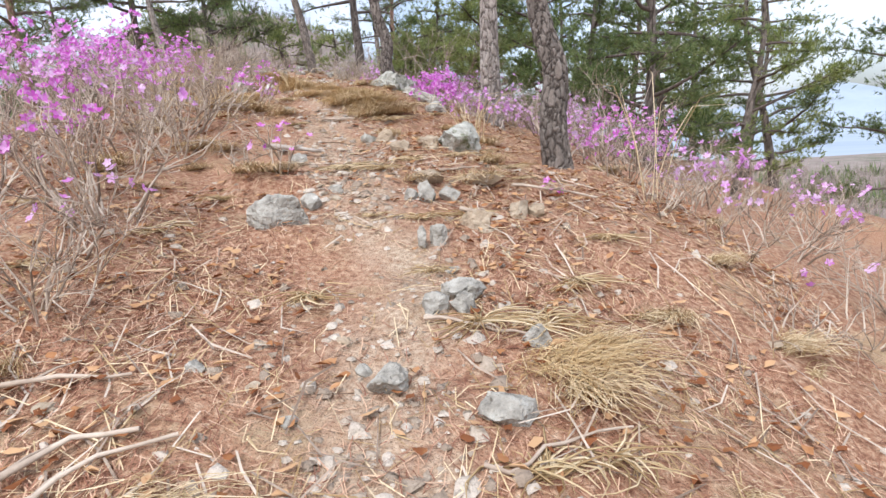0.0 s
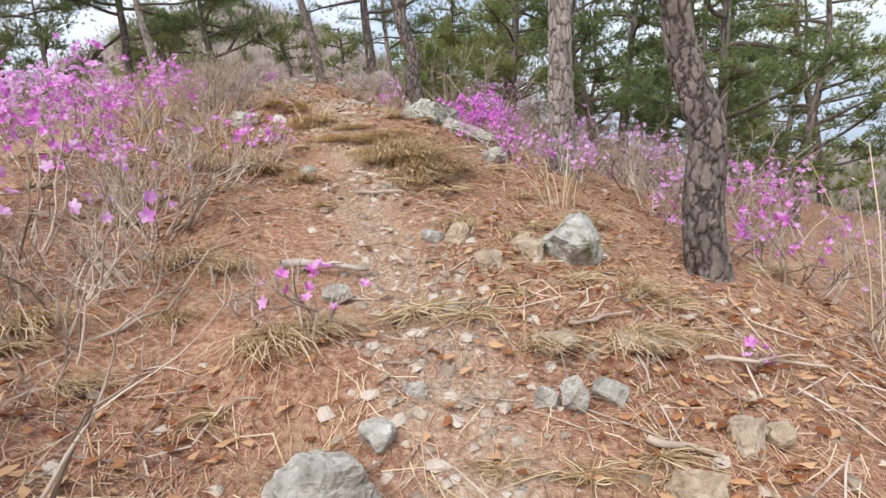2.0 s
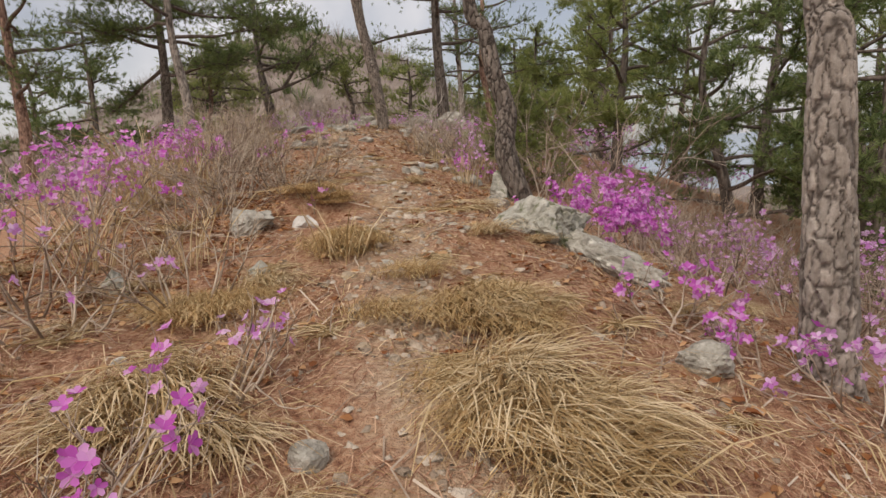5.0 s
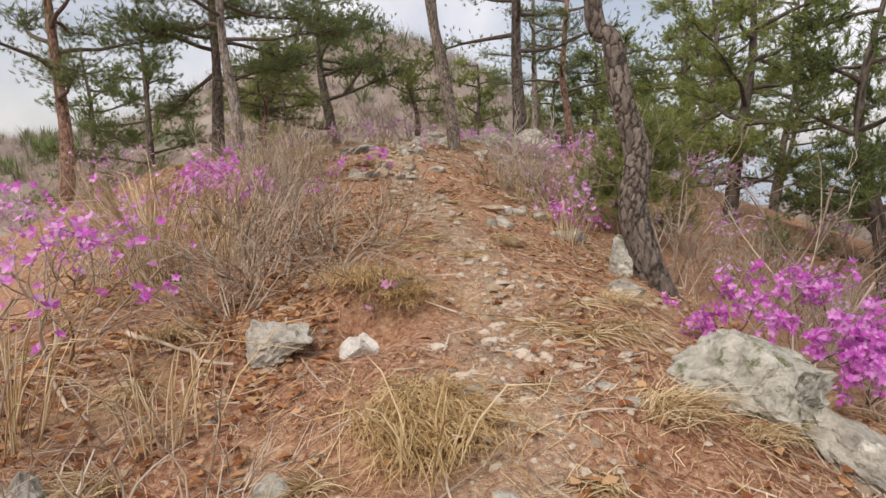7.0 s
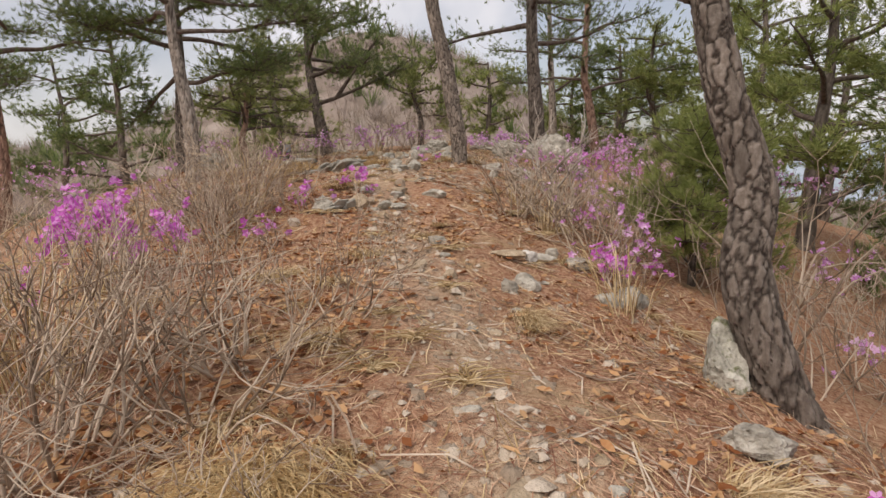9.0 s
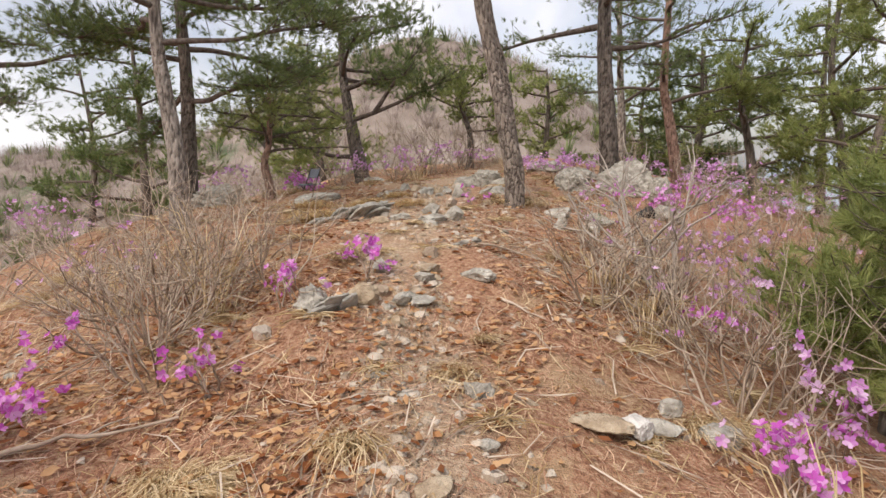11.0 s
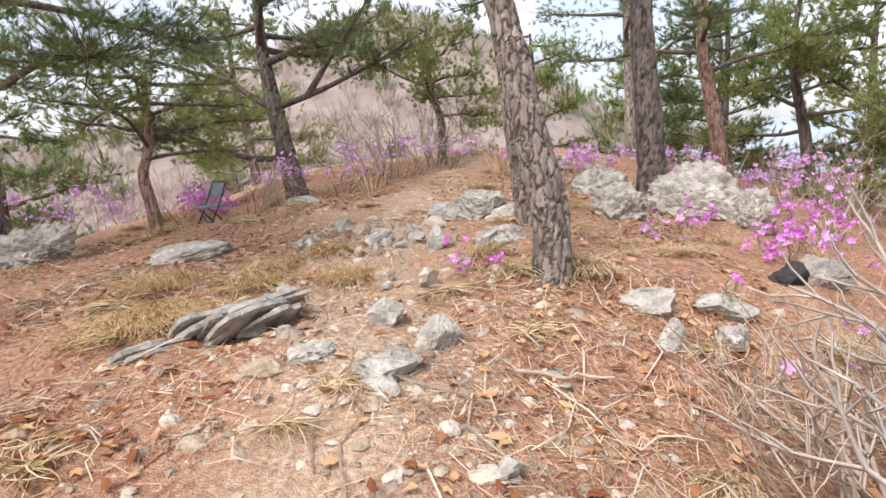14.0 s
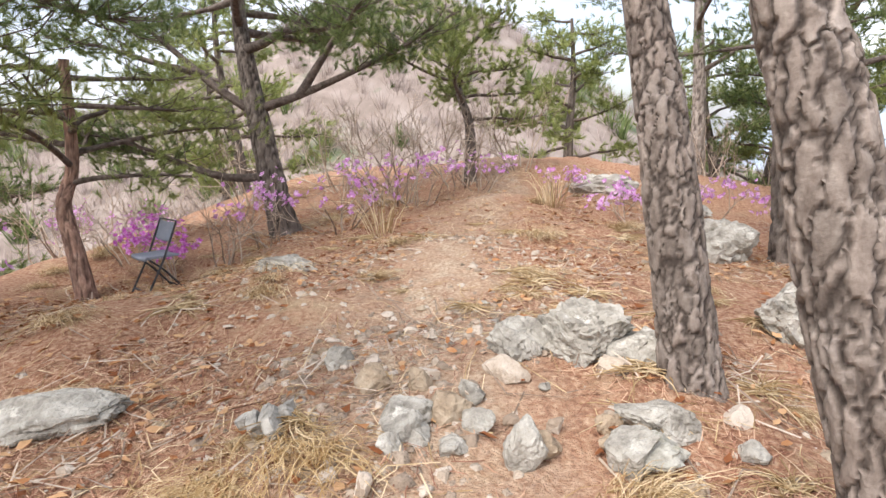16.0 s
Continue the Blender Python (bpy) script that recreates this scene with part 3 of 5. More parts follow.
pine([(-7.1, 20.55, 3.54 + Z6), (-7.28, 20.62, 4.15 + Z6), (-7.44, 20.71, 4.81 + Z6), (-7.57, 20.79, 5.4 + Z6), (-7.66, 20.88, 5.99 + Z6), (-7.7, 21.0, 7.4 + Z6)], 0.16, 0.05,
     (12, 0.5, 2.3, 0.1), "spreading black pine with forked limbs at the plateau's edge", 17, plate=0.05, dense=1.5, width=0.0055,
     own=[[(-7.44, 20.72, 4.86 + Z6), (-6.95, 20.88, 5.02 + Z6), (-6.37, 21.09, 5.27 + Z6), (-5.91, 21.26, 5.49 + Z6), (-5.45, 21.45, 5.8 + Z6)],
          [(-7.0, 20.86, 5.0 + Z6), (-6.7, 20.9, 5.4 + Z6), (-6.3, 20.8, 5.8 + Z6), (-6.0, 20.9, 6.2 + Z6)],
          [(-7.47, 20.7, 4.84 + Z6), (-7.88, 20.65, 5.12 + Z6), (-8.29, 20.61, 5.49 + Z6), (-8.65, 20.57, 5.79 + Z6), (-9.06, 20.51, 6.04 + Z6)],
          [(-8.0, 20.65, 5.25 + Z6), (-8.3, 20.3, 5.35 + Z6), (-8.7, 20.1, 5.5 + Z6), (-9.1, 19.9, 5.6 + Z6)],
          [(-7.31, 20.61, 4.15 + Z6), (-7.75, 20.49, 4.17 + Z6), (-8.16, 20.41, 4.3 + Z6), (-8.62, 20.31, 4.46 + Z6), (-9.21, 20.17, 4.54 + Z6)],
          [(-8.16, 20.41, 4.3 + Z6), (-8.4, 20.1, 4.5 + Z6), (-8.8, 19.9, 4.65 + Z6)]])
pine(up(-5.68, 23.15, (-0.01, 0.1, 0.73), (-0.19, 0.2, 1.35), (-0.23, 0.28, 2.3)), 0.085, 0.03,
     (13, 0.38, 1.25, 0.12), "young pine with layered yellow-green crown", 18, needles=NEEDLE_LIGHT, sides=24, width=0.01)
pine(up(-6.57, 14.86, (-0.03, 0.08, 0.69), (-0.18, 0.15, 1.48), (-0.27, 0.2, 2.14), (-0.4, 0.4, 4.2)), 0.10, 0.05,
     (12, 0.46, 2.3, 0.06), "pine with pale peeling bark beside bare shrubs", 19, bark=BARK_PALE, plate=0.045, dense=2.0, group="pines by the path")
pine(up(-8.2, 16.9, (0, 0.1, 1.0), (0.0, 0.15, 2.0), (-0.1, 0.2, 4.6)), 0.13, 0.06,
     (14, 0.34, 2.3, 0.05), "dark pine with low dead branches at the slope's edge", 20, dense=2.2, group="pines by the path")
pine(up(-1.25, 22.4, (-0.1, 0.1, 0.8), (-0.22, 0.2, 1.6), (-0.3, 0.2, 2.2), (-0.2, 0.4, 4.2)), 0.12, 0.06,
     (10, 0.38, 2.2, 0.25), "pine with smooth reddish bark and rising limbs", 21, bark=BARK_RED, dense=0.8)
pine(up(-2.4, 25.4, (0, 0.1, 1.2), (-0.05, 0.2, 2.6), (-0.1, 0.2, 4.6)), 0.13, 0.05,
     (11, 0.35, 2.0, 0.2), "grey-barked pine with open branches behind the rocks", 22, bark=BARK_PALE)
pine(up(-8.1, 18.9, (-0.12, 0.05, 0.42), (-0.22, 0.1, 0.8), (-0.17, 0.2, 1.15), (-0.1, 0.2, 2.0)), 0.085, 0.04,
     (13, 0.5, 1.5, 0.12), "low pine with a broad crown near the chair", 23, bark=BARK_RED, dense=0.95, needles=NEEDLE_LIGHT)
pine(up(-10.5, 15.5, (0.05, 0.1, 1.2), (-0.1, 0.2, 2.6), (-0.2, 0.2, 5.0)), 0.14, 0.06,
     (12, 0.4, 2.4, 0.2), "red-limbed pine on the lower slope", 25, bark=BARK_RED, dense=1.5)
pine(up(-0.68, 13.75, (0.02, 0, 0.4), (0.1, 0, 0.8), (0.05, 0, 1.35)), 0.035, 0.015,
     (16, 0.12, 0.75, 0.25), "bushy young pine on the steep slope", 26, sides=16, dense=1.7, needle=0.10, width=0.005, needles=NEEDLE_LIGHT)

# ---- pines on the slopes: crowns at eye level ----
SLOPE = random.Random(5)
PLOTS = [(3.8, 11.2, 4.6), (1.2, 16.6, 4.0), (4.0, 17.0, 5.6), (7.5, 15.5, 6.4), (6.5, 21.0, 7.0),
         (1.5, 21.5, 4.6), (10.5, 19.0, 8.0), (2.4, 27.0, 5.5), (-0.6, 29.0, 4.5), (-4.6, 27.5, 3.0), (6.0, 30.0, 7.0), (-10.5, 25.0, 4.0),
         (-12.5, 20.5, 4.6), (-13.0, 28.0, 5.0), 
         (5.2, 15.0, 5.0), (9.5, 23.0, 8.0), (3.0, 15.2, 4.4), (6.6, 17.8, 6.4), (14.0, 17.0, 9.0), (13.0, 26.0, 9.0), (-16.0, 22.0, 5.5), (2.2, 24.2, 5.0), (4.8, 26.0, 6.5), (0.4, 24.0, 3.6), (-0.6, 26.2, 3.4), (-1.6, 28.2, 3.2)]
for i, (x, y, h) in enumerate(PLOTS):
    b = SLOPE.uniform(-0.13, 0.13) * h
    pine(up(x, y, (b * 0.4, 0.05, h * 0.3), (b, 0.1, h * 0.65), (b * 0.7, 0, h)), 0.09 + 0.008 * h, 0.03,
         (18, 0.12, 0.85 + 0.2 * h, 0.12), "green pine growing on the slope below the ridge" if x > 0 else "green pine on the far side of the ridge", 40 + i,
         sides=14, plate=0.08, count=16, width=0.016, needle=0.13, dense=0.9, needles=NEEDLE_LIGHT if i % 2 else NEEDLE, group="pines on the slopes")


def far_wood():
    """The leafless and green wood on the far hillsides, as clumps of fine twigs."""
    rng = np.random.default_rng(77)
    dg = bpy.context.evaluated_depsgraph_get()
    bare_p, green_p = [], []
    while len(bare_p) < 5200:
        x, y = rng.uniform(-170, 90), rng.uniform(38, 170)
        if math.hypot(x + 3, y - 12) < 34:
            continue
        hit, p, _, _, _, _ = scene.ray_cast(dg, Vector((x, y, 120)), Vector((0, 0, -1)))
        if hit:
            (green_p if rng.uniform() < 0.13 else bare_p).append(np.array(p))
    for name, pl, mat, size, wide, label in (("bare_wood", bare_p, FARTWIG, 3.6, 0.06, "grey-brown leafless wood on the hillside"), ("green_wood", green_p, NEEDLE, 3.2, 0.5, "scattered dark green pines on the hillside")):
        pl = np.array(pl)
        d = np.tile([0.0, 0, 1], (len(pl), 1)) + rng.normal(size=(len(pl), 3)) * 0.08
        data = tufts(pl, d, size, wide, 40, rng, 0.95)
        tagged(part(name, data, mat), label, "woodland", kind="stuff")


far_wood()

# ---- rocks ----
stone(-0.9, 3.2, (0.27, 0.24, 0.2), "rounded pale grey rock beside the path", 1, turn=20)
stone(-0.78, 3.42, (0.11, 0.1, 0.1), "small dark grey stone behind a rock", 2, detail=3)
stone(-0.67, 3.62, (0.1, 0.07, 0.08), "small grey stone in the path", 3, detail=3)
stone(0.13, 4.78, (0.34, 0.3, 0.34), "pointed grey rock with lichen beside a pine", 4, mat=MOSSY, turn=30, tilt=(0, 18))
stone(-0.1, 4.72, (0.17, 0.13, 0.16), "tan stone leaning on a grey rock", 5, mat=TAN, turn=50)
stone(-0.12, 4.92, (0.17, 0.12, 0.09), "flat tan stone beside a grey rock", 6, mat=TAN)
stone(-0.47, 4.95, (0.16, 0.12, 0.13), "tan stone at the path's edge", 7, mat=TAN)
stone(-0.62, 4.97, (0.13, 0.1, 0.11), "mossy stone at the path's edge", 8, mat=MOSSY, detail=3)
stone(0.42, 3.5, (0.16, 0.13, 0.14), "tan rounded stone in needle litter", 9, mat=TAN, turn=40)
stone(0.54, 3.53, (0.1, 0.1, 0.08), "small tan stone in needle litter", 10, mat=TAN, detail=3)
stone(0.15, 3.26, (0.22, 0.13, 0.14), "mossy tan stone among straw", 11, mat=TAN)
stone(-0.12, 3.62, (0.12, 0.09, 0.14), "upright pale grey stone in the path", 12, tilt=(10, 0))
stone(-0.22, 3.62, (0.1, 0.08, 0.08), "small grey stone in the path", 13, detail=3)
stone(0.02, 3.68, (0.13, 0.11, 0.1), "grey stone in the path", 14, detail=3)
stone(-0.1, 3.95, (0.2, 0.16, 0.09), "low tan stone in the path", 15, mat=TAN)
stone(-0.06, 3.02, (0.09, 0.06, 0.15), "upright slate-grey stone in litter", 16, detail=3)
stone(-0.14, 2.98, (0.05, 0.05, 0.13), "thin upright slate stone", 17, detail=3)
stone(-1.05, 4.3, (0.15, 0.1, 0.08), "small grey slab in the path", 19, detail=3)
stone(0.16, 1.72, (0.17, 0.13, 0.13), "blocky grey stone in the path", 20, turn=10)
stone(-0.24, 1.86, (0.11, 0.12, 0.1), "dark grey stone sunk in earth", 21)
stone(0.05, 2.46, (0.16, 0.14, 0.13), "pale grey block in the path", 22)
stone(0.04, 2.32, (0.11, 0.09, 0.1), "pale grey stone in the path", 23, detail=3)
stone(-0.08, 2.31, (0.12, 0.1, 0.1), "grey stone in the path", 24, detail=3)
stone(0.3, 2.12, (0.1, 0.09, 0.12), "pale upright stone in litter", 25, detail=3)
stone(-2.8, 8.62, (0.34, 0.26, 0.24), "ridged grey-green rock beside the path", 26, turn=-20, layers=0.2)
stone(-2.42, 8.68, (0.1, 0.07, 0.13), "white broken stone in a hollow", 27, mat=QUARTZ, tilt=(0, 20), detail=3)
stone(-2.35, 8.78, (0.08, 0.05, 0.15), "white splinter of stone in a hollow", 28, mat=QUARTZ, tilt=(10, -25), detail=3)
stone(-2.38, 9.26, (0.16, 0.12, 0.11), "grey stone under dry twigs", 29, detail=3)
stone(-0.28, 8.38, (0.6, 0.34, 0.26), "low pale rock running down from a boulder", 31, mat=STONE, turn=-30, tilt=(0, 16), sink=0.42, layers=0.15, detail=5)
stone(-0.98, 11.05, (0.28, 0.25, 0.38), "mossy grey rock against a pine's foot", 32, mat=MOSSY)
stone(-1.0, 10.35, (0.26, 0.16, 0.13), "pale grey stone beside straw", 33)
stone(-3.15, 7.6, (0.16, 0.14, 0.18), "upright greenish stone in grass", 34, mat=MOSSY)
stone(-2.35, 7.75, (0.15, 0.12, 0.12), "dark grey-green stone in grass", 35, mat=MOSSY, detail=3)
stone(-1.55, 6.2, (0.12, 0.1, 0.09), "pale stone in the path", 36, detail=3)
stone(-0.05, 7.1, (0.26, 0.18, 0.16), "grey stone on the slope", 37)
stone(-3.86, 12.9, (0.17, 0.26, 0.17), "slanting ridged slate rock beside the path", 38, mat=STONE, turn=25, tilt=(0, 25), layers=0.35)
stone(-3.6, 13.02, (0.19, 0.14, 0.14), "tan-grey slab beside a slate rock", 39, mat=TAN)
stone(-3.3, 13.15, (0.16, 0.13, 0.08), "grey flat stone in the path", 40)
stone(-4.62, 15.6, (0.1, 0.1, 0.18), "upright slate chip beside an outcrop", 43, tilt=(0, 12), detail=3)
stone(-4.65, 15.35, (0.22, 0.13, 0.06), "flat slate plate on the path", 44, detail=3)
stone(-7.7, 16.9, (0.75, 0.5, 0.34), "long grey slate rock at the slope's edge", 45, turn=20, tilt=(0, -10), layers=0.4, detail=5)
stone(-6.0, 18.6, (0.5, 0.3, 0.12), "flat pale rock at the slope's edge", 46, layers=0.2)
stone(-4.0, 15.4, (0.18, 0.12, 0.12), "grey block in the path", 47, turn=-15)
stone(-4.15, 14.95, (0.14, 0.1, 0.09), "grey stone in the path", 48, detail=3)
stone(-3.8, 14.8, (0.14, 0.11, 0.08), "square pale stone in the path", 49, detail=3)
stone(-4.3, 14.85, (0.2, 0.14, 0.09), "tan stone under straw", 50, mat=TAN, detail=3)
stone(-4.95, 17.2, (0.11, 0.1, 0.15), "upright grey stone by the path", 51, detail=3)
stone(-4.75, 17.05, (0.16, 0.11, 0.1), "tan-grey stone by the path", 52, mat=TAN, detail=3)
stone(-4.55, 17.05, (0.1, 0.09, 0.14), "pointed tan stone by the path", 53, mat=TAN, detail=3)
stone(-4.55, 16.85, (0.18, 0.14, 0.12), "grey rounded stone by the path", 54)
stone(-4.28, 16.85, (0.13, 0.11, 0.1), "grey stone by the path", 55, detail=3)
stone(-4.1, 16.75, (0.15, 0.14, 0.18), "leaning pale stone by the path", 56, tilt=(-10, 15), detail=3)
stone(-4.2, 17.45, (0.26, 0.24, 0.2), "grey rock of an outcrop", 57, layers=0.2)
stone(-3.95, 17.5, (0.42, 0.3, 0.26), "pale fractured rock outcrop at a pine's foot", 58, layers=0.2, jag=0.2, detail=5)
stone(-3.7, 17.45, (0.26, 0.2, 0.22), "dark shadowed rock against a pine", 59, layers=0.2)
stone(-3.65, 17.0, (0.24, 0.2, 0.12), "pale flat rock below a pine", 60)
stone(-3.72, 16.8, (0.24, 0.16, 0.1), "grey slab with mossy underside", 61, mat=MOSSY)
stone(-5.95, 16.7, (0.62, 0.3, 0.13), "long flat pale slab on the ground", 62, turn=12, tilt=(0, -8), sink=0.1)
stone(-2.9, 18.2, (0.42, 0.34, 0.38), "white-grey lichened rock near pines", 63, layers=0.2, detail=5)
stone(-2.15, 18.75, (0.75, 0.5, 0.56), "large grey lichened outcrop among azaleas", 64, layers=0.22, jag=0.24, detail=5)
stone(-1.75, 18.55, (0.42, 0.36, 0.42), "grey boulder beside an outcrop", 65, layers=0.2, detail=5)
stone(-3.0, 19.9, (0.5, 0.4, 0.34), "grey rock behind a pine", 66, layers=0.2)
stone(-3.9, 22.6, (0.7, 0.4, 0.34), "grey rock on the crest", 67, layers=0.2)
stone(-3.0, 22.2, (0.6, 0.4, 0.3), "grey rock on the crest", 68, layers=0.2)
stone(-1.75, 17.0, (0.3, 0.22, 0.26), "grey rock on the slope's edge", 69)
stone(-2.45, 16.15, (0.3, 0.2, 0.13), "grey-green stone in litter", 70, mat=MOSSY)
stone(-1.35, 12.1, (0.24, 0.2, 0.2), "white-grey stone by the path", 71)
stone(-1.5, 11.9, (0.17, 0.12, 0.12), "grey stone on the edge", 72, detail=3)
stone(-2.0, 11.75, (0.16, 0.13, 0.12), "grey stone in litter", 73, detail=3)
stone(-2.1, 11.55, (0.11, 0.07, 0.16), "pale upright chip of stone", 74, detail=3)
stone(-1.95, 16.8, (0.2, 0.18, 0.2), "dark sooty stone at the slope's edge", 75, mat=DARK)
stone(-3.05, 13.6, (0.2, 0.14, 0.09), "flat grey stone in the path", 76)
stone(-1.9, 12.75, (0.14, 0.08, 0.08), "white chip beside azaleas", 77, detail=3)
stone(-1.72, 12.6, (0.17, 0.14, 0.13), "grey stone beside azaleas", 78, detail=3)
stone(-1.95, 12.5, (0.18, 0.1, 0.07), "flat pale stone beside azaleas", 79, detail=3)
HEAP = random.Random(64)
for i in range(26):
    sx = HEAP.uniform(0.07, 0.17)
    stone(-4.15 + HEAP.gauss(0, 0.45), 16.95 + HEAP.gauss(0, 0.3), (sx, sx * HEAP.uniform(0.6, 1), sx * HEAP.uniform(0.5, 0.9)), "broken pale stone lying near the outcrop", 300 + i,
          mat=(STONE, TAN, SHARD)[i % 3], turn=HEAP.uniform(0, 360), tilt=(HEAP.uniform(-20, 20), HEAP.uniform(-20, 20)), detail=3, group="stones near the outcrop")
for i in range(22):
    sx = HEAP.uniform(0.06, 0.15)
    y = HEAP.uniform(11.3, 16.2)
    stone(curve(TRACK, y) + HEAP.gauss(0.1, 0.35), y, (sx, sx * HEAP.uniform(0.6, 1), sx * HEAP.uniform(0.4, 0.8)), "flat broken slate stone on the path", 340 + i,
          mat=(STONE, SHARD, TAN)[i % 3], turn=HEAP.uniform(0, 360), tilt=(HEAP.uniform(-15, 15), HEAP.uniform(-15, 15)), detail=3, group="slate stones on the path")

stone(-0.72, 8.78, (0.58, 0.56, 0.48), "large pale rock with green lichen beside azaleas", 30, mat=MOSSY, turn=15, sink=0.42, layers=0.12, detail=5)
stone(-3.82, 14.9, (0.24, 0.2, 0.1), "flat pale slate slab sunk in the path", 91, mat=STONE, turn=30, layers=0.2)
stone(-4.14, 14.97, (0.24, 0.18, 0.09), "flat grey slate slab sunk in the path", 92, mat=STONE, turn=-20, layers=0.2)
stone(-3.7, 15.22, (0.15, 0.1, 0.18), "upright pale slate block on the path", 93, mat=STONE, tilt=(-15, 10))
stone(-2.47, 15.8, (0.14, 0.12, 0.15), "upright grey slate stone in litter", 94, mat=STONE, turn=30)
stone(-2.75, 15.62, (0.11, 0.09, 0.16), "small upright slate stone in litter", 95, mat=STONE, turn=10)
stone(-2.8, 15.95, (0.26, 0.18, 0.13), "low grey stone in needle litter", 96, mat=STONE)
stone(0.25, 3.95, (0.24, 0.13, 0.1), "long tan stone in needle litter", 97, mat=TAN, turn=-35)
stone(-0.34, 4.6, (0.15, 0.12, 0.12), "pointed pale tan stone on the path", 98, mat=TAN, turn=20)
stone(-3.39, 13.13, (0.16, 0.13, 0.09), "flat pale slate stone on the path", 99, mat=STONE, turn=50)
stone(-2.05, 12.42, (0.1, 0.17, 0.09), "long white stone beside azaleas", 89, mat=QUARTZ, turn=25)
stone(-2.19, 12.35, (0.22, 0.16, 0.07), "flat tan slab in litter", 88, mat=TAN, turn=-10)


def slate_outcrop(x, y, spread, size, turn, lean, n, label, seed):
    """Tilted slate plates standing against each other; each plate is a part."""
    rng = random.Random(seed)
    root = thing("slate_outcrop", (x, y, ground(x, y)), label, "rock")
    root.rotation_euler = (0, 0, radians(turn))
    back = Matrix.Rotation(radians(-turn), 4, "Z")
    for i in range(n):
        f = (i + 0.5) / n - 0.5
        long = size[0] * (1.15 - 1.3 * abs(f)) * rng.uniform(0.55, 1.1)
        high = size[1] * (1.1 - 0.9 * abs(f)) * rng.uniform(0.45, 1.35)
        thick = spread / n * rng.uniform(0.6, 1.1)
        bm = bmesh.new()
        rings = []
        k = 16
        rim = [(math.cos(2 * math.pi * j / k), math.sin(2 * math.pi * j / k), rng.uniform(0.8, 1.12)) for j in range(k)]
        for side, shrink in ((-0.5, 0.9), (-0.36, 1.0), (0.3, 1.0), (0.5, 0.86)):
            rings.append([bm.verts.new((side * thick * (1 + 0.25 * rng.uniform(-1, 1)),
                                        math.copysign(abs(a) ** 0.6, a) * long / 2 * w * shrink,
                                        math.copysign(abs(b) ** 0.6, b) * high / 2 * w * shrink)) for a, b, w in rim])
        for p, q in zip(rings, rings[1:]):
            for j in range(k):
                bm.faces.new((p[j], p[(j + 1) % k], q[(j + 1) % k], q[j]))
        for ring, turned_over in ((rings[0], True), (rings[-1], False)):
            mid = bm.verts.new(sum((v.co for v in ring), Vector()) / k + Vector((rng.uniform(-0.2, 0.2) * thick, 0, 0)))
            for j in range(k):
                tri = (mid, ring[j], ring[(j + 1) % k])
                bm.faces.new(tri[::-1] if turned_over else tri)
        bmesh.ops.recalc_face_normals(bm, faces=bm.faces)
        me = bpy.data.meshes.new("slab")
        bm.to_mesh(me)
        bm.free()
        ob = part("slab", me, SLATE, root)
        ox, oy = f * spread, rng.uniform(-0.22, 0.22) * size[0]
        o = back.inverted() @ Vector((ox, oy, 0))
        drop = ground(x + o.x, y + o.y) - ground(x, y)
        ob.matrix_basis = pose(ox, oy, drop + high * 0.12, rng.uniform(-14, 14), lean + rng.uniform(-8, 8), rng.uniform(-12, 12))


slate_outcrop(-4.78, 15.4, 0.42, (0.56, 0.34), -24, 54, 13, "jagged grey slate outcrop of tilted plates", 41)
slate_outcrop(-5.02, 15.08, 0.2, (0.28, 0.2), -24, 60, 6, "low shards at the foot of a slate outcrop", 42)
slate_outcrop(-3.72, 12.88, 0.12, (0.28, 0.2), -30, 40, 5, "small slanting slate outcrop beside the path", 43)
slate_outcrop(-5.05, 16.75, 0.2, (0.2, 0.1), 20, -30, 5, "low broken slate ledge beside the path", 44)


def fallen_branch(x, y, length, r, turn, seed, mat, label):
    """A crooked dead branch lying on the ground, with a broken side twig."""
    rng = random.Random(seed)
    root = thing("fallen_branch", (x, y, ground(x, y)), label, "branch", "fallen branches")
    c, n = math.cos(radians(turn)), math.sin(radians(turn))
    pts, side = [], 0.0
    for i in range(9):
        f = i / 8 - 0.5
        side += rng.gauss(0, 0.035) * length
        px, py = x + c * f * length - n * side, y + n * f * length + c * side
        pts.append((px - x, py - y, ground(px, py) - ground(x, y) + r * 0.9 + 0.025))
    part("stem", (*tube(pts, [r * (1.15 - 0.07 * i) * rng.uniform(0.85, 1.15) for i in range(9)], 9), True), mat, root)
    a = Vector(pts[4])
    w = radians(turn + rng.choice((-40, 40)))
    b = a + Vector((math.cos(w), math.sin(w), 0.12)) * length * 0.25
    part("side_twig", (*tube([a, (a + b) / 2 + Vector((0, 0, 0.01)), b], [r * 0.55, r * 0.45, r * 0.25], 6), True), mat, root)


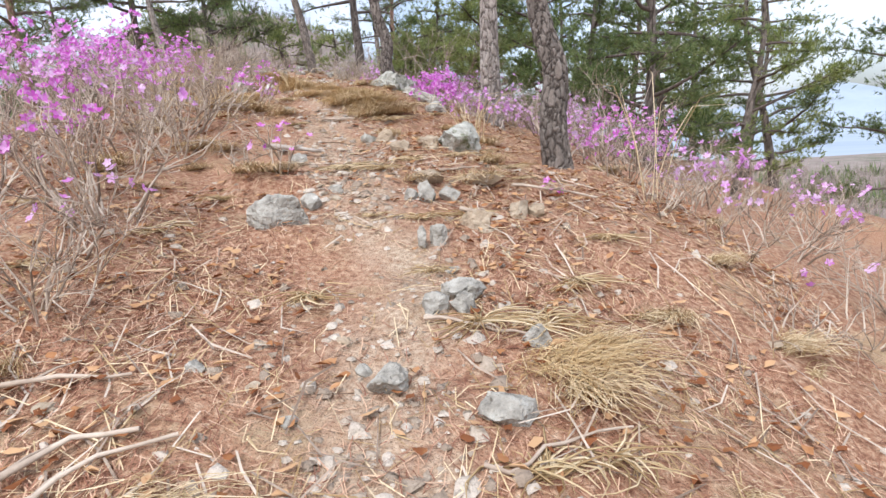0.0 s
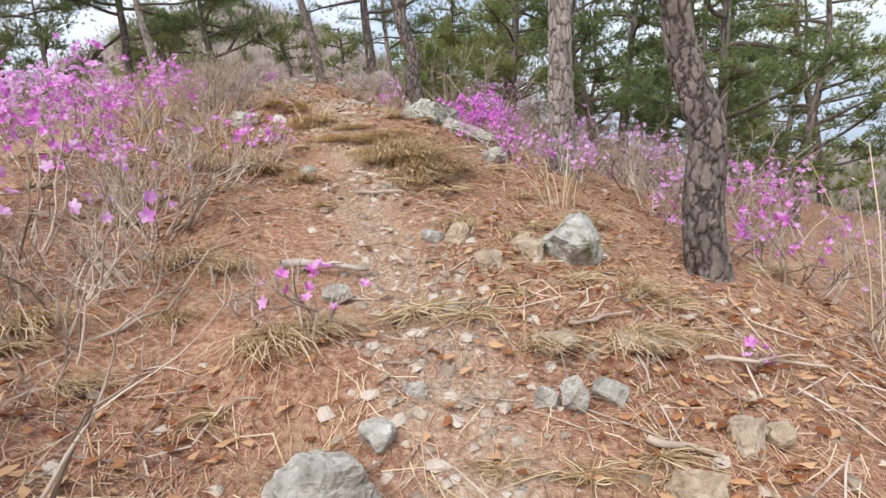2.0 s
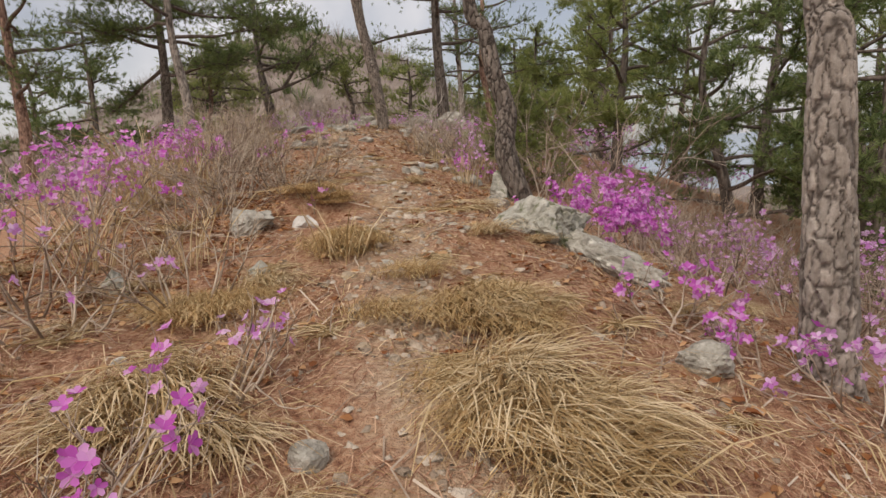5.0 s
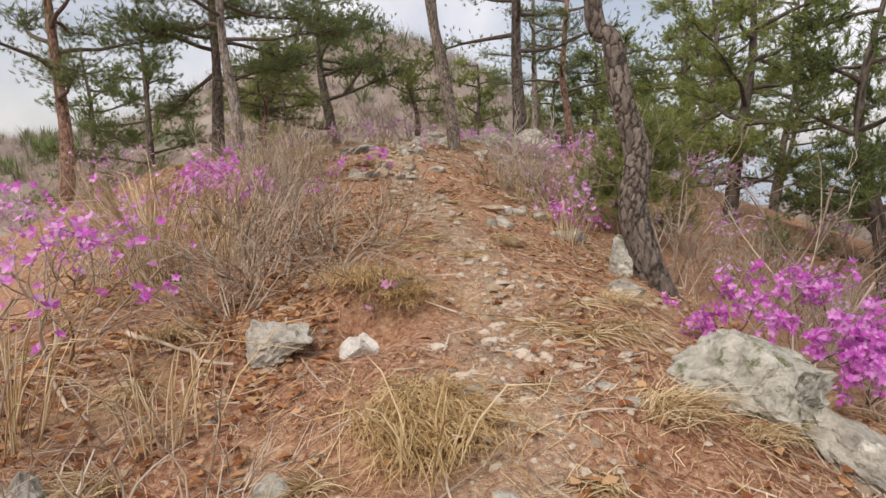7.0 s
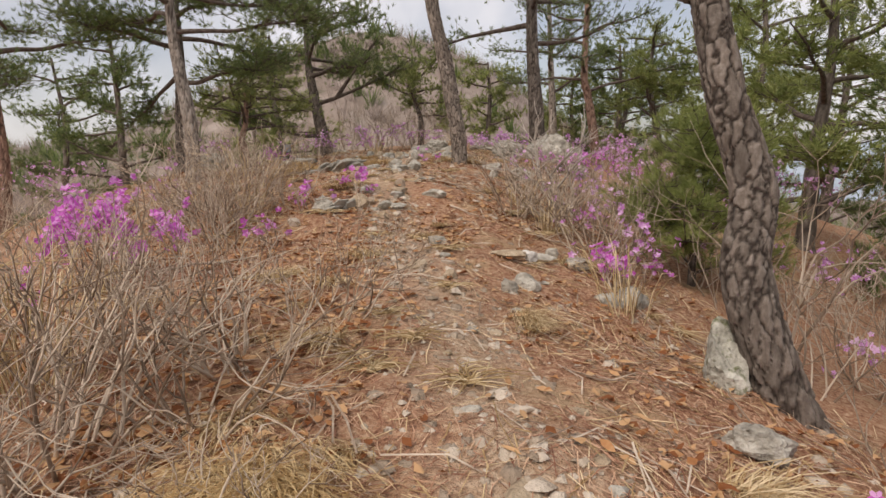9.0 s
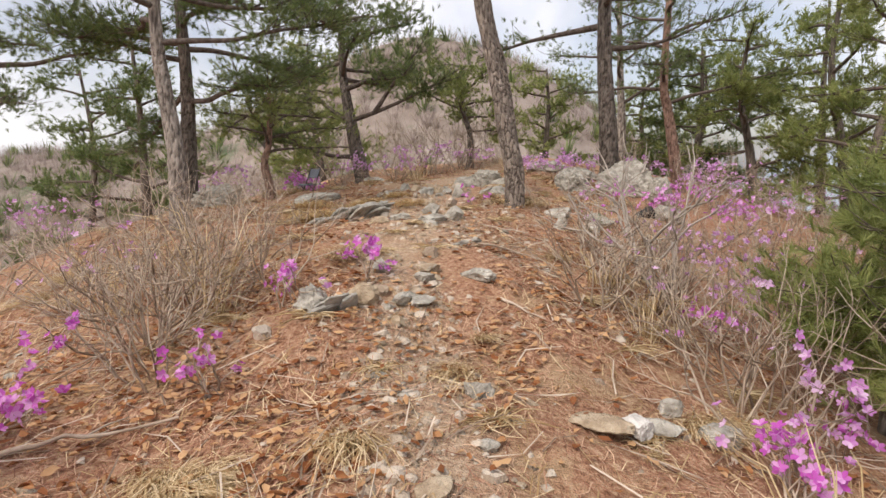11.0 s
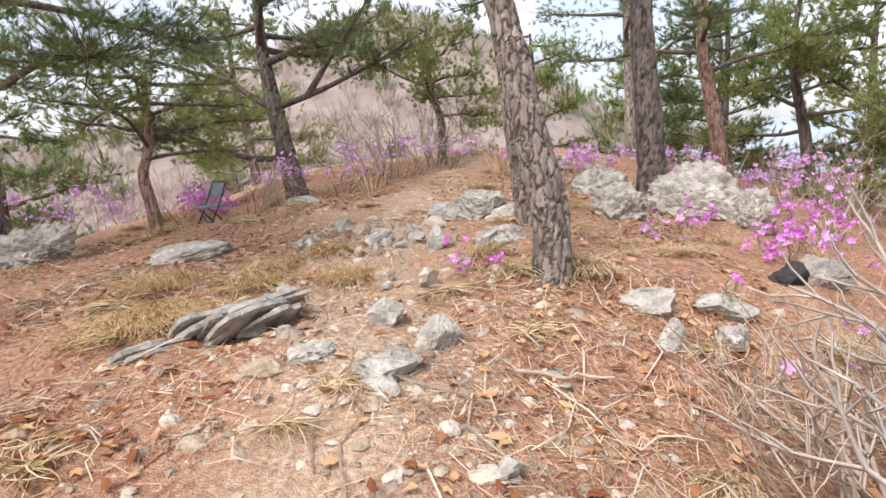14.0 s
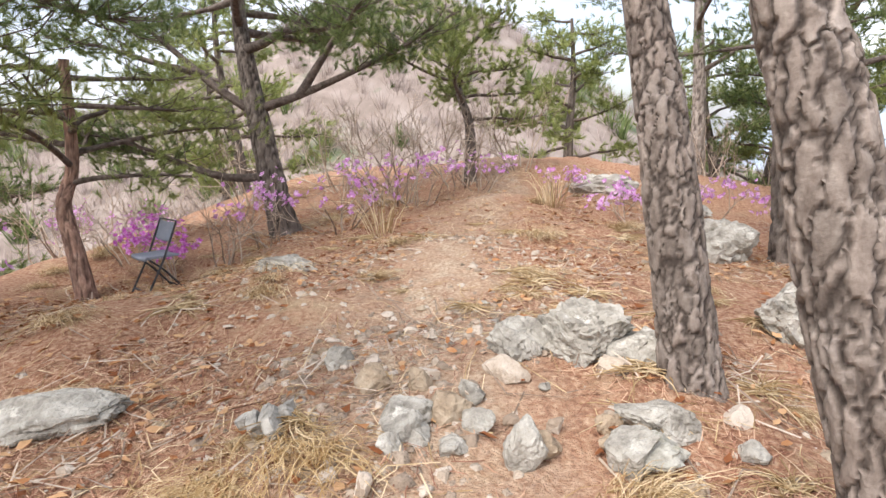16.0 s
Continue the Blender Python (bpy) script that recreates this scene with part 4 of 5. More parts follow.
fallen_branch(-1.13, 4.52, 0.42, 0.02, 12, 1, GREYWOOD, "grey weathered dead branch across the path")
for i, (x, y, ln, r, w) in enumerate(((-1.25, 1.45, 0.7, 0.012, 25), (-1.1, 1.3, 0.8, 0.010, 40), (-1.35, 1.7, 0.6, 0.009, 10), (-0.95, 1.25, 0.5, 0.008, 60), (0.3, 1.55, 0.5, 0.006, 8), (0.1, 2.15, 0.45, 0.007, -20),
                                      (0.18, 3.42, 0.22, 0.012, -20), (0.1, 4.1, 0.3, 0.009, 15), (-0.95, 5.6, 0.3, 0.012, 5), (-1.9, 4.0, 0.7, 0.010, 70), (-3.3, 8.6, 0.8, 0.012, -25), (-3.6, 8.2, 0.7, 0.010, -40),
                                      (-4.2, 11.6, 0.7, 0.010, 30), (-2.7, 13.35, 0.3, 0.008, -10), (-2.4, 15.3, 0.5, 0.009, -60), (-3.2, 15.2, 0.4, 0.008, 30), (-3.0, 14.4, 0.5, 0.008, 12), (0.7, 4.0, 0.6, 0.009, 25))):
    fallen_branch(x, y, ln, r, w, 20 + i, TWIG, "thin grey-brown dead branch lying in litter")

# ---- azaleas and bare shrubs ----
AZ = "azalea bush in full pink bloom on bare twigs"
AZP = "pale pink azalea bush on grey bare twigs"
shrub(-2.2, 4.2, 0.9, 0.75, 7, AZP, 101, 55, pale=True, group="azaleas")
shrub(-2.7, 4.6, 1.0, 0.75, 7, AZ, 102, 105, group="azaleas")
shrub(-3.2, 5.2, 1.1, 0.75, 7, AZ, 103, 124, group="azaleas")
shrub(-3.0, 6.0, 1.0, 0.75, 7, AZ, 104, 117, group="azaleas")
shrub(-3.7, 6.4, 1.1, 0.75, 7, AZP, 105, 124, pale=True, group="azaleas")
shrub(-3.4, 7.3, 1.0, 0.75, 7, AZ, 106, 111, group="azaleas")
shrub(-4.2, 7.6, 1.1, 0.75, 7, AZP, 107, 117, pale=True, group="azaleas")
shrub(-3.9, 8.5, 1.0, 0.75, 7, AZ, 108, 105, group="azaleas")
shrub(-4.8, 8.8, 1.1, 0.75, 7, AZP, 109, 105, pale=True, group="azaleas")
shrub(-3.0, 7.0, 0.7, 0.75, 7, AZP, 110, 24, pale=True, group="azaleas")
shrub(-4.4, 9.6, 0.9, 0.75, 7, AZP, 111, 55, pale=True, group="azaleas")
shrub(-5.4, 10.2, 1.0, 0.75, 7, AZ, 112, 74, group="azaleas")
shrub(-2.6, 3.4, 0.9, 0.75, 7, AZP, 113, 49, pale=True, group="azaleas")
shrub(-3.2, 4.2, 1.1, 0.75, 7, AZ, 114, 93, group="azaleas")
shrub(-2.05, 5.6, 0.7, 0.5, 5, AZ, 115, 37, group="azaleas")
shrub(-1.95, 6.5, 0.45, 0.4, 5, AZP, 116, 21, pale=True, group="azaleas")
shrub(-4.75, 11.2, 0.85, 0.6, 8, AZ, 117, 416, group="azaleas")
shrub(-0.15, 9.75, 0.75, 0.55, 9, AZ, 118, 546, group="azaleas", top=0.2)
shrub(0.1, 9.2, 0.5, 0.4, 6, AZ, 119, 195, group="azaleas", top=0.2)
shrub(-1.45, 12.2, 0.4, 0.35, 5, AZ, 120, 46, group="azaleas")
shrub(-1.35, 12.8, 0.7, 0.4, 6, AZP, 121, 34, pale=True, group="azaleas")
shrub(0.55, 6.9, 0.5, 0.5, 7, AZP, 122, 70, pale=True, group="azaleas")
shrub(1.9, 6.2, 0.8, 0.7, 8, AZ, 123, 68, group="azaleas")
shrub(2.3, 7.3, 0.9, 0.7, 8, AZP, 124, 74, pale=True, group="azaleas")
shrub(1.4, 8.3, 0.9, 0.7, 8, AZP, 125, 55, pale=True, group="azaleas")
shrub(1.9, 9.4, 0.9, 0.7, 8, AZP, 126, 62, pale=True, group="azaleas")
shrub(0.9, 9.9, 0.8, 0.7, 8, AZP, 127, 55, pale=True, group="azaleas")
shrub(2.6, 8.6, 1.0, 0.7, 8, AZ, 128, 74, group="azaleas")
shrub(1.6, 5.3, 0.6, 0.7, 8, AZ, 129, 37, group="azaleas")
shrub(0.6, 11.0, 0.8, 0.7, 8, AZP, 130, 37, pale=True, group="azaleas")
shrub(1.6, 11.2, 0.9, 0.7, 8, AZP, 131, 49, pale=True, group="azaleas")
shrub(-0.1, 7.55, 0.42, 0.4, 6, AZ, 132, 46, group="azaleas", top=0.3)
shrub(0.25, 7.3, 0.4, 0.4, 5, AZ, 133, 40, group="azaleas", top=0.3)
shrub(-3.72, 13.3, 0.42, 0.06, 2, AZ, 134, 40, group="azaleas", top=0.2)
shrub(-3.95, 12.1, 0.35, 0.35, 4, AZ, 135, 22, group="azaleas", top=0.1)
shrub(-1.6, 14.0, 0.35, 0.35, 4, AZ, 136, 26, group="azaleas")
shrub(-1.2, 13.0, 0.3, 0.4, 4, AZ, 137, 26, group="azaleas", top=0.2)
shrub(-1.9, 15.2, 0.8, 0.5, 7, AZP, 138, 12, pale=True, group="azaleas")
shrub(-1.55, 13.6, 0.9, 0.6, 8, AZP, 139, 18, pale=True, group="azaleas")
shrub(-1.1, 15.6, 0.9, 0.6, 8, AZP, 140, 20, pale=True, group="azaleas")
shrub(-3.75, 16.2, 0.25, 0.2, 3, AZ, 141, 14, group="azaleas", top=0.2)
shrub(-4.05, 12.9, 0.4, 0.35, 4, AZ, 142, 30, group="azaleas", top=0.1)
shrub(-7.8, 19.6, 0.75, 0.45, 7, AZ, 143, 230, group="azaleas")
shrub(-6.4, 20.4, 0.8, 0.7, 8, AZP, 144, 110, pale=True, group="azaleas")
shrub(-5.9, 21.3, 0.8, 0.7, 8, AZP, 145, 120, pale=True, group="azaleas")
shrub(-6.9, 19.9, 0.8, 0.6, 7, AZP, 146, 80, pale=True, group="azaleas")
shrub(-5.4, 22.3, 0.7, 0.6, 7, AZP, 147, 70, pale=True, group="azaleas")
shrub(-1.75, 17.7, 0.36, 0.36, 5, AZ, 148, 70, group="azaleas", top=0.2)
shrub(-1.35, 18.2, 0.5, 0.5, 6, AZ, 149, 70, group="azaleas")
shrub(-2.3, 18.25, 0.3, 0.3, 4, AZ, 150, 36, group="azaleas", top=0.2)
shrub(-0.9, 17.4, 0.5, 0.5, 6, AZ, 151, 60, group="azaleas")
shrub(-0.8, 19.4, 0.9, 0.7, 8, AZP, 152, 90, pale=True, group="azaleas")
shrub(-3.6, 20.8, 0.6, 0.6, 7, AZP, 153, 130, pale=True, group="azaleas")
shrub(-2.9, 21.2, 0.7, 0.6, 7, AZP, 154, 140, pale=True, group="azaleas")
shrub(-1.9, 21.3, 0.8, 0.6, 7, AZP, 155, 150, pale=True, group="azaleas")
shrub(-4.4, 22.2, 0.5, 0.5, 6, AZP, 156, 70, pale=True, group="azaleas")
shrub(-1.2, 20.6, 0.8, 0.6, 7, AZP, 157, 130, pale=True, group="azaleas")
shrub(-2.5, 17.5, 0.3, 0.3, 4, AZP, 158, 14, pale=True, group="azaleas", top=0.1)
shrub(-2.45, 16.3, 0.25, 0.25, 3, AZ, 159, 8, group="azaleas", top=0.1)
shrub(0.75, 3.95, 0.14, 0.15, 3, AZ, 160, 5, group="azaleas", top=0.1)
shrub(-1.05, 3.9, 0.45, 0.25, 4, AZ, 161, 12, group="azaleas", top=0.3)
shrub(-8.6, 17.9, 0.8, 0.6, 7, AZP, 162, 120, pale=True, group="azaleas")
shrub(-6.1, 13.2, 0.7, 0.6, 7, AZP, 163, 36, pale=True, group="azaleas")
shrub(-1.7, 2.6, 0.5, 0.35, 4, AZP, 164, 14, pale=True, group="azaleas")
shrub(-2.0, 3.2, 0.8, 0.5, 6, AZ, 165, 50, group="azaleas")
shrub(-1.75, 3.0, 0.8, 0.6, 11, "leafless grey-brown shrub in dry grass", 166, thick=0.008, group="bare shrubs")
shrub(-2.1, 4.9, 0.8, 0.7, 13, "leafless grey-brown shrub in dry grass", 167, thick=0.008, group="bare shrubs")
shrub(-1.35, 4.05, 0.3, 0.3, 6, "leafless grey-brown shrub in dry grass", 168, thick=0.008, group="bare shrubs")
shrub(-2.5, 7.3, 0.7, 0.6, 8, "leafless grey-brown shrub in dry grass", 169, thick=0.008, group="bare shrubs")
shrub(-3.35, 9.5, 1.0, 0.9, 22, "leafless grey-brown shrub in dry grass", 170, thick=0.008, group="bare shrubs")
shrub(-3.1, 10.2, 0.8, 0.7, 15, "leafless grey-brown shrub in dry grass", 171, thick=0.008, group="bare shrubs")
shrub(-3.9, 10.1, 0.9, 0.7, 8, "leafless grey-brown shrub in dry grass", 172, thick=0.008, group="bare shrubs")
shrub(-4.8, 12.6, 1.0, 1.0, 27, "leafless grey-brown shrub in dry grass", 173, thick=0.008, group="bare shrubs")
shrub(-5.3, 13.2, 1.1, 0.9, 18, "leafless grey-brown shrub in dry grass", 174, thick=0.008, group="bare shrubs")
shrub(-4.5, 13.4, 0.9, 0.7, 9, "leafless grey-brown shrub in dry grass", 175, thick=0.008, group="bare shrubs")
shrub(-5.6, 13.6, 1.1, 0.8, 9, "leafless grey-brown shrub in dry grass", 176, thick=0.008, group="bare shrubs")
shrub(-5.0, 14.0, 0.8, 0.6, 6, "leafless grey-brown shrub in dry grass", 177, thick=0.008, group="bare shrubs")
shrub(-2.1, 14.9, 0.8, 0.9, 12, "leafless grey-brown shrub in dry grass", 178, thick=0.012, group="bare shrubs")
shrub(-1.95, 14.2, 0.7, 0.9, 14, "leafless grey-brown shrub in dry grass", 179, thick=0.012, group="bare shrubs")
shrub(-1.72, 14.6, 1.25, 1.0, 5, "thick-limbed dead shrub with bleached grey branches", 180, wood=GREYWOOD, thick=0.024, group="bare shrubs")
shrub(-2.3, 14.0, 0.7, 0.7, 12, "leafless grey-brown shrub in dry grass", 181, thick=0.008, group="bare shrubs")
shrub(-1.6, 12.9, 0.9, 0.6, 8, "leafless grey-brown shrub in dry grass", 182, thick=0.008, group="bare shrubs")
shrub(-1.4, 13.2, 1.0, 0.7, 9, "leafless grey-brown shrub in dry grass", 183, thick=0.008, group="bare shrubs")
shrub(1.2, 6.6, 0.8, 0.7, 9, "leafless grey-brown shrub in dry grass", 185, thick=0.008, group="bare shrubs")
shrub(1.9, 7.9, 1.0, 0.8, 9, "leafless grey-brown shrub in dry grass", 186, thick=0.008, group="bare shrubs")
shrub(1.5, 5.0, 0.6, 0.6, 8, "leafless grey-brown shrub in dry grass", 187, thick=0.008, group="bare shrubs")
shrub(2.2, 5.3, 0.8, 0.7, 9, "leafless grey-brown shrub in dry grass", 188, thick=0.008, group="bare shrubs")
shrub(0.1, 10.3, 1.8, 0.6, 4, "tall slender leafless sapling", 189, thick=0.013, group="bare shrubs")
shrub(0.6, 10.3, 0.9, 0.8, 8, "leafless grey-brown shrub in dry grass", 190, thick=0.008, group="bare shrubs")
shrub(1.2, 9.2, 0.9, 0.8, 8, "leafless grey-brown shrub in dry grass", 191, thick=0.008, group="bare shrubs")
shrub(-0.4, 12.0, 1.8, 0.5, 4, "tall slender leafless sapling", 192, thick=0.012, group="bare shrubs")
shrub(0.2, 12.3, 1.0, 0.8, 9, "leafless grey-brown shrub in dry grass", 193, thick=0.008, group="bare shrubs")
shrub(-6.2, 21.6, 1.5, 0.9, 9, "tall leafless brushwood on the slope", 194, thick=0.011, group="bare shrubs")
shrub(-5.6, 22.6, 1.5, 0.9, 9, "tall leafless brushwood on the slope", 195, thick=0.011, group="bare shrubs")
shrub(-6.8, 22.4, 1.5, 0.9, 9, "tall leafless brushwood on the slope", 196, thick=0.011, group="bare shrubs")
shrub(-7.6, 23, 1.5, 0.9, 9, "tall leafless brushwood on the slope", 197, thick=0.011, group="bare shrubs")
shrub(-5.0, 23.6, 1.5, 0.9, 9, "tall leafless brushwood on the slope", 198, thick=0.011, group="bare shrubs")
shrub(-6.2, 24, 1.5, 0.9, 9, "tall leafless brushwood on the slope", 199, thick=0.011, group="bare shrubs")
shrub(-8.6, 22.2, 1.5, 0.9, 9, "tall leafless brushwood on the slope", 200, thick=0.011, group="bare shrubs")
shrub(-0.6, 16.4, 0.9, 0.7, 8, "leafless grey-brown shrub in dry grass", 201, thick=0.008, group="bare shrubs")
shrub(-0.3, 18.3, 1.0, 0.8, 8, "leafless grey-brown shrub in dry grass", 202, thick=0.008, group="bare shrubs")
shrub(-7.2, 19.6, 0.9, 0.6, 7, "leafless grey-brown shrub in dry grass", 203, thick=0.008, group="bare shrubs")
shrub(-8.4, 19.8, 0.9, 0.7, 7, "leafless grey-brown shrub in dry grass", 204, thick=0.008, group="bare shrubs")
shrub(-9, 14.6, 0.9, 0.8, 8, "leafless grey-brown shrub in dry grass", 205, thick=0.008, group="bare shrubs")
shrub(-7.6, 13.6, 0.9, 0.8, 8, "leafless grey-brown shrub in dry grass", 206, thick=0.008, group="bare shrubs")
shrub(-7, 12, 0.9, 0.8, 8, "leafless grey-brown shrub in dry grass", 207, thick=0.008, group="bare shrubs")
shrub(-6, 11.2, 0.9, 0.8, 8, "leafless grey-brown shrub in dry grass", 208, thick=0.008, group="bare shrubs")

shrub(-3.0, 9.75, 0.75, 0.8, 14, "tangled leafless twigs in dry grass", 850, thick=0.006, group="bare shrubs")
shrub(-3.5, 9.2, 0.8, 0.8, 14, "tangled leafless twigs in dry grass", 851, thick=0.006, group="bare shrubs")
shrub(-3.2, 9.0, 0.6, 0.6, 12, "tangled leafless twigs in dry grass", 852, thick=0.006, group="bare shrubs")
shrub(-2.9, 10.8, 0.7, 0.7, 8, "tangled leafless twigs in dry grass", 853, thick=0.006, group="bare shrubs")
shrub(-4.4, 12.2, 0.8, 0.8, 15, "tangled leafless twigs in dry grass", 854, thick=0.006, group="bare shrubs")
shrub(-4.9, 13.1, 0.9, 0.9, 14, "tangled leafless twigs in dry grass", 855, thick=0.006, group="bare shrubs")
shrub(-2.4, 14.6, 0.9, 0.9, 13, "tangled leafless twigs in dry grass", 856, thick=0.006, group="bare shrubs")
shrub(-1.75, 14.9, 1.0, 0.9, 9, "tangled leafless twigs in dry grass", 857, thick=0.006, group="bare shrubs")
shrub(-2.3, 5.2, 0.7, 0.7, 11, "tangled leafless twigs in dry grass", 858, thick=0.006, group="bare shrubs")
shrub(-1.9, 4.3, 0.6, 0.6, 11, "tangled leafless twigs in dry grass", 859, thick=0.006, group="bare shrubs")
shrub(-2.0, 3.7, 0.7, 0.6, 11, "tangled leafless twigs in dry grass", 860, thick=0.006, group="bare shrubs")
shrub(-1.6, 2.2, 0.6, 0.6, 11, "tangled leafless twigs in dry grass", 861, thick=0.006, group="bare shrubs")
shrub(0.9, 7.9, 0.7, 0.7, 8, "tangled leafless twigs in dry grass", 862, thick=0.006, group="bare shrubs")
shrub(0.5, 8.9, 0.7, 0.7, 8, "tangled leafless twigs in dry grass", 863, thick=0.006, group="bare shrubs")
shrub(1.2, 7.2, 0.7, 0.7, 8, "tangled leafless twigs in dry grass", 864, thick=0.006, group="bare shrubs")
shrub(0.2, 9.9, 0.8, 0.8, 8, "tangled leafless twigs in dry grass", 865, thick=0.006, group="bare shrubs")
shrub(-2.6, 9.2, 0.4, 0.4, 8, "low tangled leafless twigs over a hollow", 866, thick=0.005, group="bare shrubs")
shrub(-2.45, 9.12, 0.22, 0.15, 3, AZ, 167, 5, group="azaleas", top=0.2)
shrub(1.5, 4.2, 0.5, 0.7, 8, "tangled leafless twigs on the slope's edge", 900, thick=0.006, group="bare shrubs")
shrub(1.9, 4.7, 0.6, 0.6, 6, AZP, 901, 24, pale=True, group="azaleas")
shrub(2.4, 5.4, 0.7, 0.6, 6, AZP, 902, 31, pale=True, group="azaleas")
shrub(1.75, 3.5, 0.5, 0.7, 8, "tangled leafless twigs on the slope's edge", 903, thick=0.006, group="bare shrubs")
shrub(2.2, 3.9, 0.6, 0.6, 6, AZP, 904, 22, pale=True, group="azaleas")
shrub(2.7, 4.6, 0.7, 0.7, 8, "tangled leafless twigs on the slope's edge", 905, thick=0.006, group="bare shrubs")
shrub(1.35, 5.6, 0.5, 0.6, 6, AZP, 906, 27, pale=True, group="azaleas")
shrub(1.6, 6.6, 0.7, 0.6, 6, AZP, 907, 37, pale=True, group="azaleas")
shrub(2.9, 6.0, 0.8, 0.6, 6, AZP, 908, 37, pale=True, group="azaleas")
shrub(2.1, 2.9, 0.6, 0.7, 8, "tangled leafless twigs on the slope's edge", 909, thick=0.006, group="bare shrubs")
shrub(2.6, 3.2, 0.7, 0.6, 6, AZP, 910, 14, pale=True, group="azaleas")
shrub(3.2, 5.2, 0.8, 0.6, 6, AZP, 911, 24, pale=True, group="azaleas")
shrub(1.2, 6.2, 0.5, 0.6, 6, AZP, 912, 22, pale=True, group="azaleas")
shrub(1.5, 2.6, 0.35, 0.7, 8, "tangled leafless twigs on the slope's edge", 913, thick=0.006, group="bare shrubs")

# brush on both slopes below the ridge, copied from a few grown shrubs
BRUSH = [shrub(1.8, 12.4, 1.2, 1.0, 6, "leafless grey brush on the slope", 801, group="slope brush"),
         shrub(2.6, 9.9, 1.1, 1.0, 6, "leafless grey brush on the slope", 802, group="slope brush"),
         shrub(3.0, 7.6, 1.0, 0.9, 6, "pale pink azalea among grey brush on the slope", 803, 90, pale=True, group="slope brush"),
         shrub(-7.8, 11.0, 1.1, 1.0, 6, "leafless grey brush on the slope", 804, group="slope brush")]
SPOTS = random.Random(91)
for i in range(125):
    y = SPOTS.uniform(1.5, 27)
    right = SPOTS.random() < 0.6
    x = curve(LINE, y) + (SPOTS.uniform(2.9 if y < 9 or y > 14.5 else 2.2, 8.5) if right else -SPOTS.uniform(4.6, 9.0))
    if math.hypot(x, y) < 3.5:
        continue
    s = SPOTS.uniform(0.7, 1.25)
    copy_thing(BRUSH[i % 4], pose(x, y, ground(x, y) - 0.04, 0, 0, SPOTS.uniform(0, 360)) @ Matrix.Scale(s, 4))
for i in range(34):
    y = SPOTS.uniform(9.8, 15.5)
    x = curve(LINE, y) + SPOTS.uniform(2.3, 6.0)
    s = SPOTS.uniform(0.6, 1.0)
    copy_thing(BRUSH[i % 4], pose(x, y, ground(x, y) - 0.04, 0, 0, SPOTS.uniform(0, 360)) @ Matrix.Scale(s, 4))

# ---- folding chair ----
def chair(x, y, turn):
    z = ground(x, y) + 0.01
    root = thing("folding_chair", (x, y, z), "dark folding chair with grey seat on the plateau", "chair")
    root.rotation_euler = (0, 0, radians(turn))
    root.scale = (0.74, 0.74, 0.74)
    for s in (-1, 1):
        a = 0.21 * s
        part("front_leg", (*tube([(a, -0.24, -0.02), (a, 0.0, 0.4), (a, 0.18, 0.8)], [0.012] * 3, 8), True), FRAME, root)
        part("back_leg", (*tube([(a * 0.9, 0.24, -0.02), (a * 0.9, 0.0, 0.28), (a * 0.9, -0.17, 0.44)], [0.011] * 3, 8), True), FRAME, root)
    for name, p, q in (("foot_bar", (-0.21, -0.2, 0.06), (0.21, -0.2, 0.06)), ("rear_bar", (-0.19, 0.19, 0.05), (0.19, 0.19, 0.05)), ("top_bar", (-0.21, 0.18, 0.8), (0.21, 0.18, 0.8))):
        part(name, (*tube([p, q], [0.01, 0.01], 8), True), FRAME, root)

    def slab(name, rows, mat, thick):
        bm = bmesh.new()
        n = 9
        top, low = [], []
        for i, (yy, zz) in enumerate(rows):
            top.append([bm.verts.new((-0.2 + 0.4 * k / (n - 1), yy, zz - 0.012 * math.sin(math.pi * k / (n - 1)))) for k in range(n)])
            low.append([bm.verts.new((v.co.x, yy + 0.2 * thick, v.co.z - thick)) for v in top[-1]])
        for i in range(len(rows) - 1):
            for k in range(n - 1):
                bm.faces.new((top[i][k], top[i][k + 1], top[i + 1][k + 1], top[i + 1][k]))
                bm.faces.new((low[i][k + 1], low[i][k], low[i + 1][k], low[i + 1][k + 1]))
            bm.faces.new((top[i][0], top[i + 1][0], low[i + 1][0], low[i][0]))
            bm.faces.new((top[i + 1][-1], top[i][-1], low[i][-1], low[i + 1][-1]))
        for k in range(n - 1):
            bm.faces.new((top[0][k + 1], top[0][k], low[0][k], low[0][k + 1]))
            bm.faces.new((top[-1][k], top[-1][k + 1], low[-1][k + 1], low[-1][k]))
        me = bpy.data.meshes.new(name)
        bm.to_mesh(me)
        bm.free()
        part(name, me, mat, root)

    slab("seat", [(-0.19, 0.43), (-0.17, 0.445), (0.0, 0.44), (0.17, 0.44)], SEAT, 0.025)
    slab("backrest", [(0.1, 0.6), (0.125, 0.66), (0.155, 0.74), (0.175, 0.79)], SEAT, 0.02)


chair(-7.4, 18.95, -28)


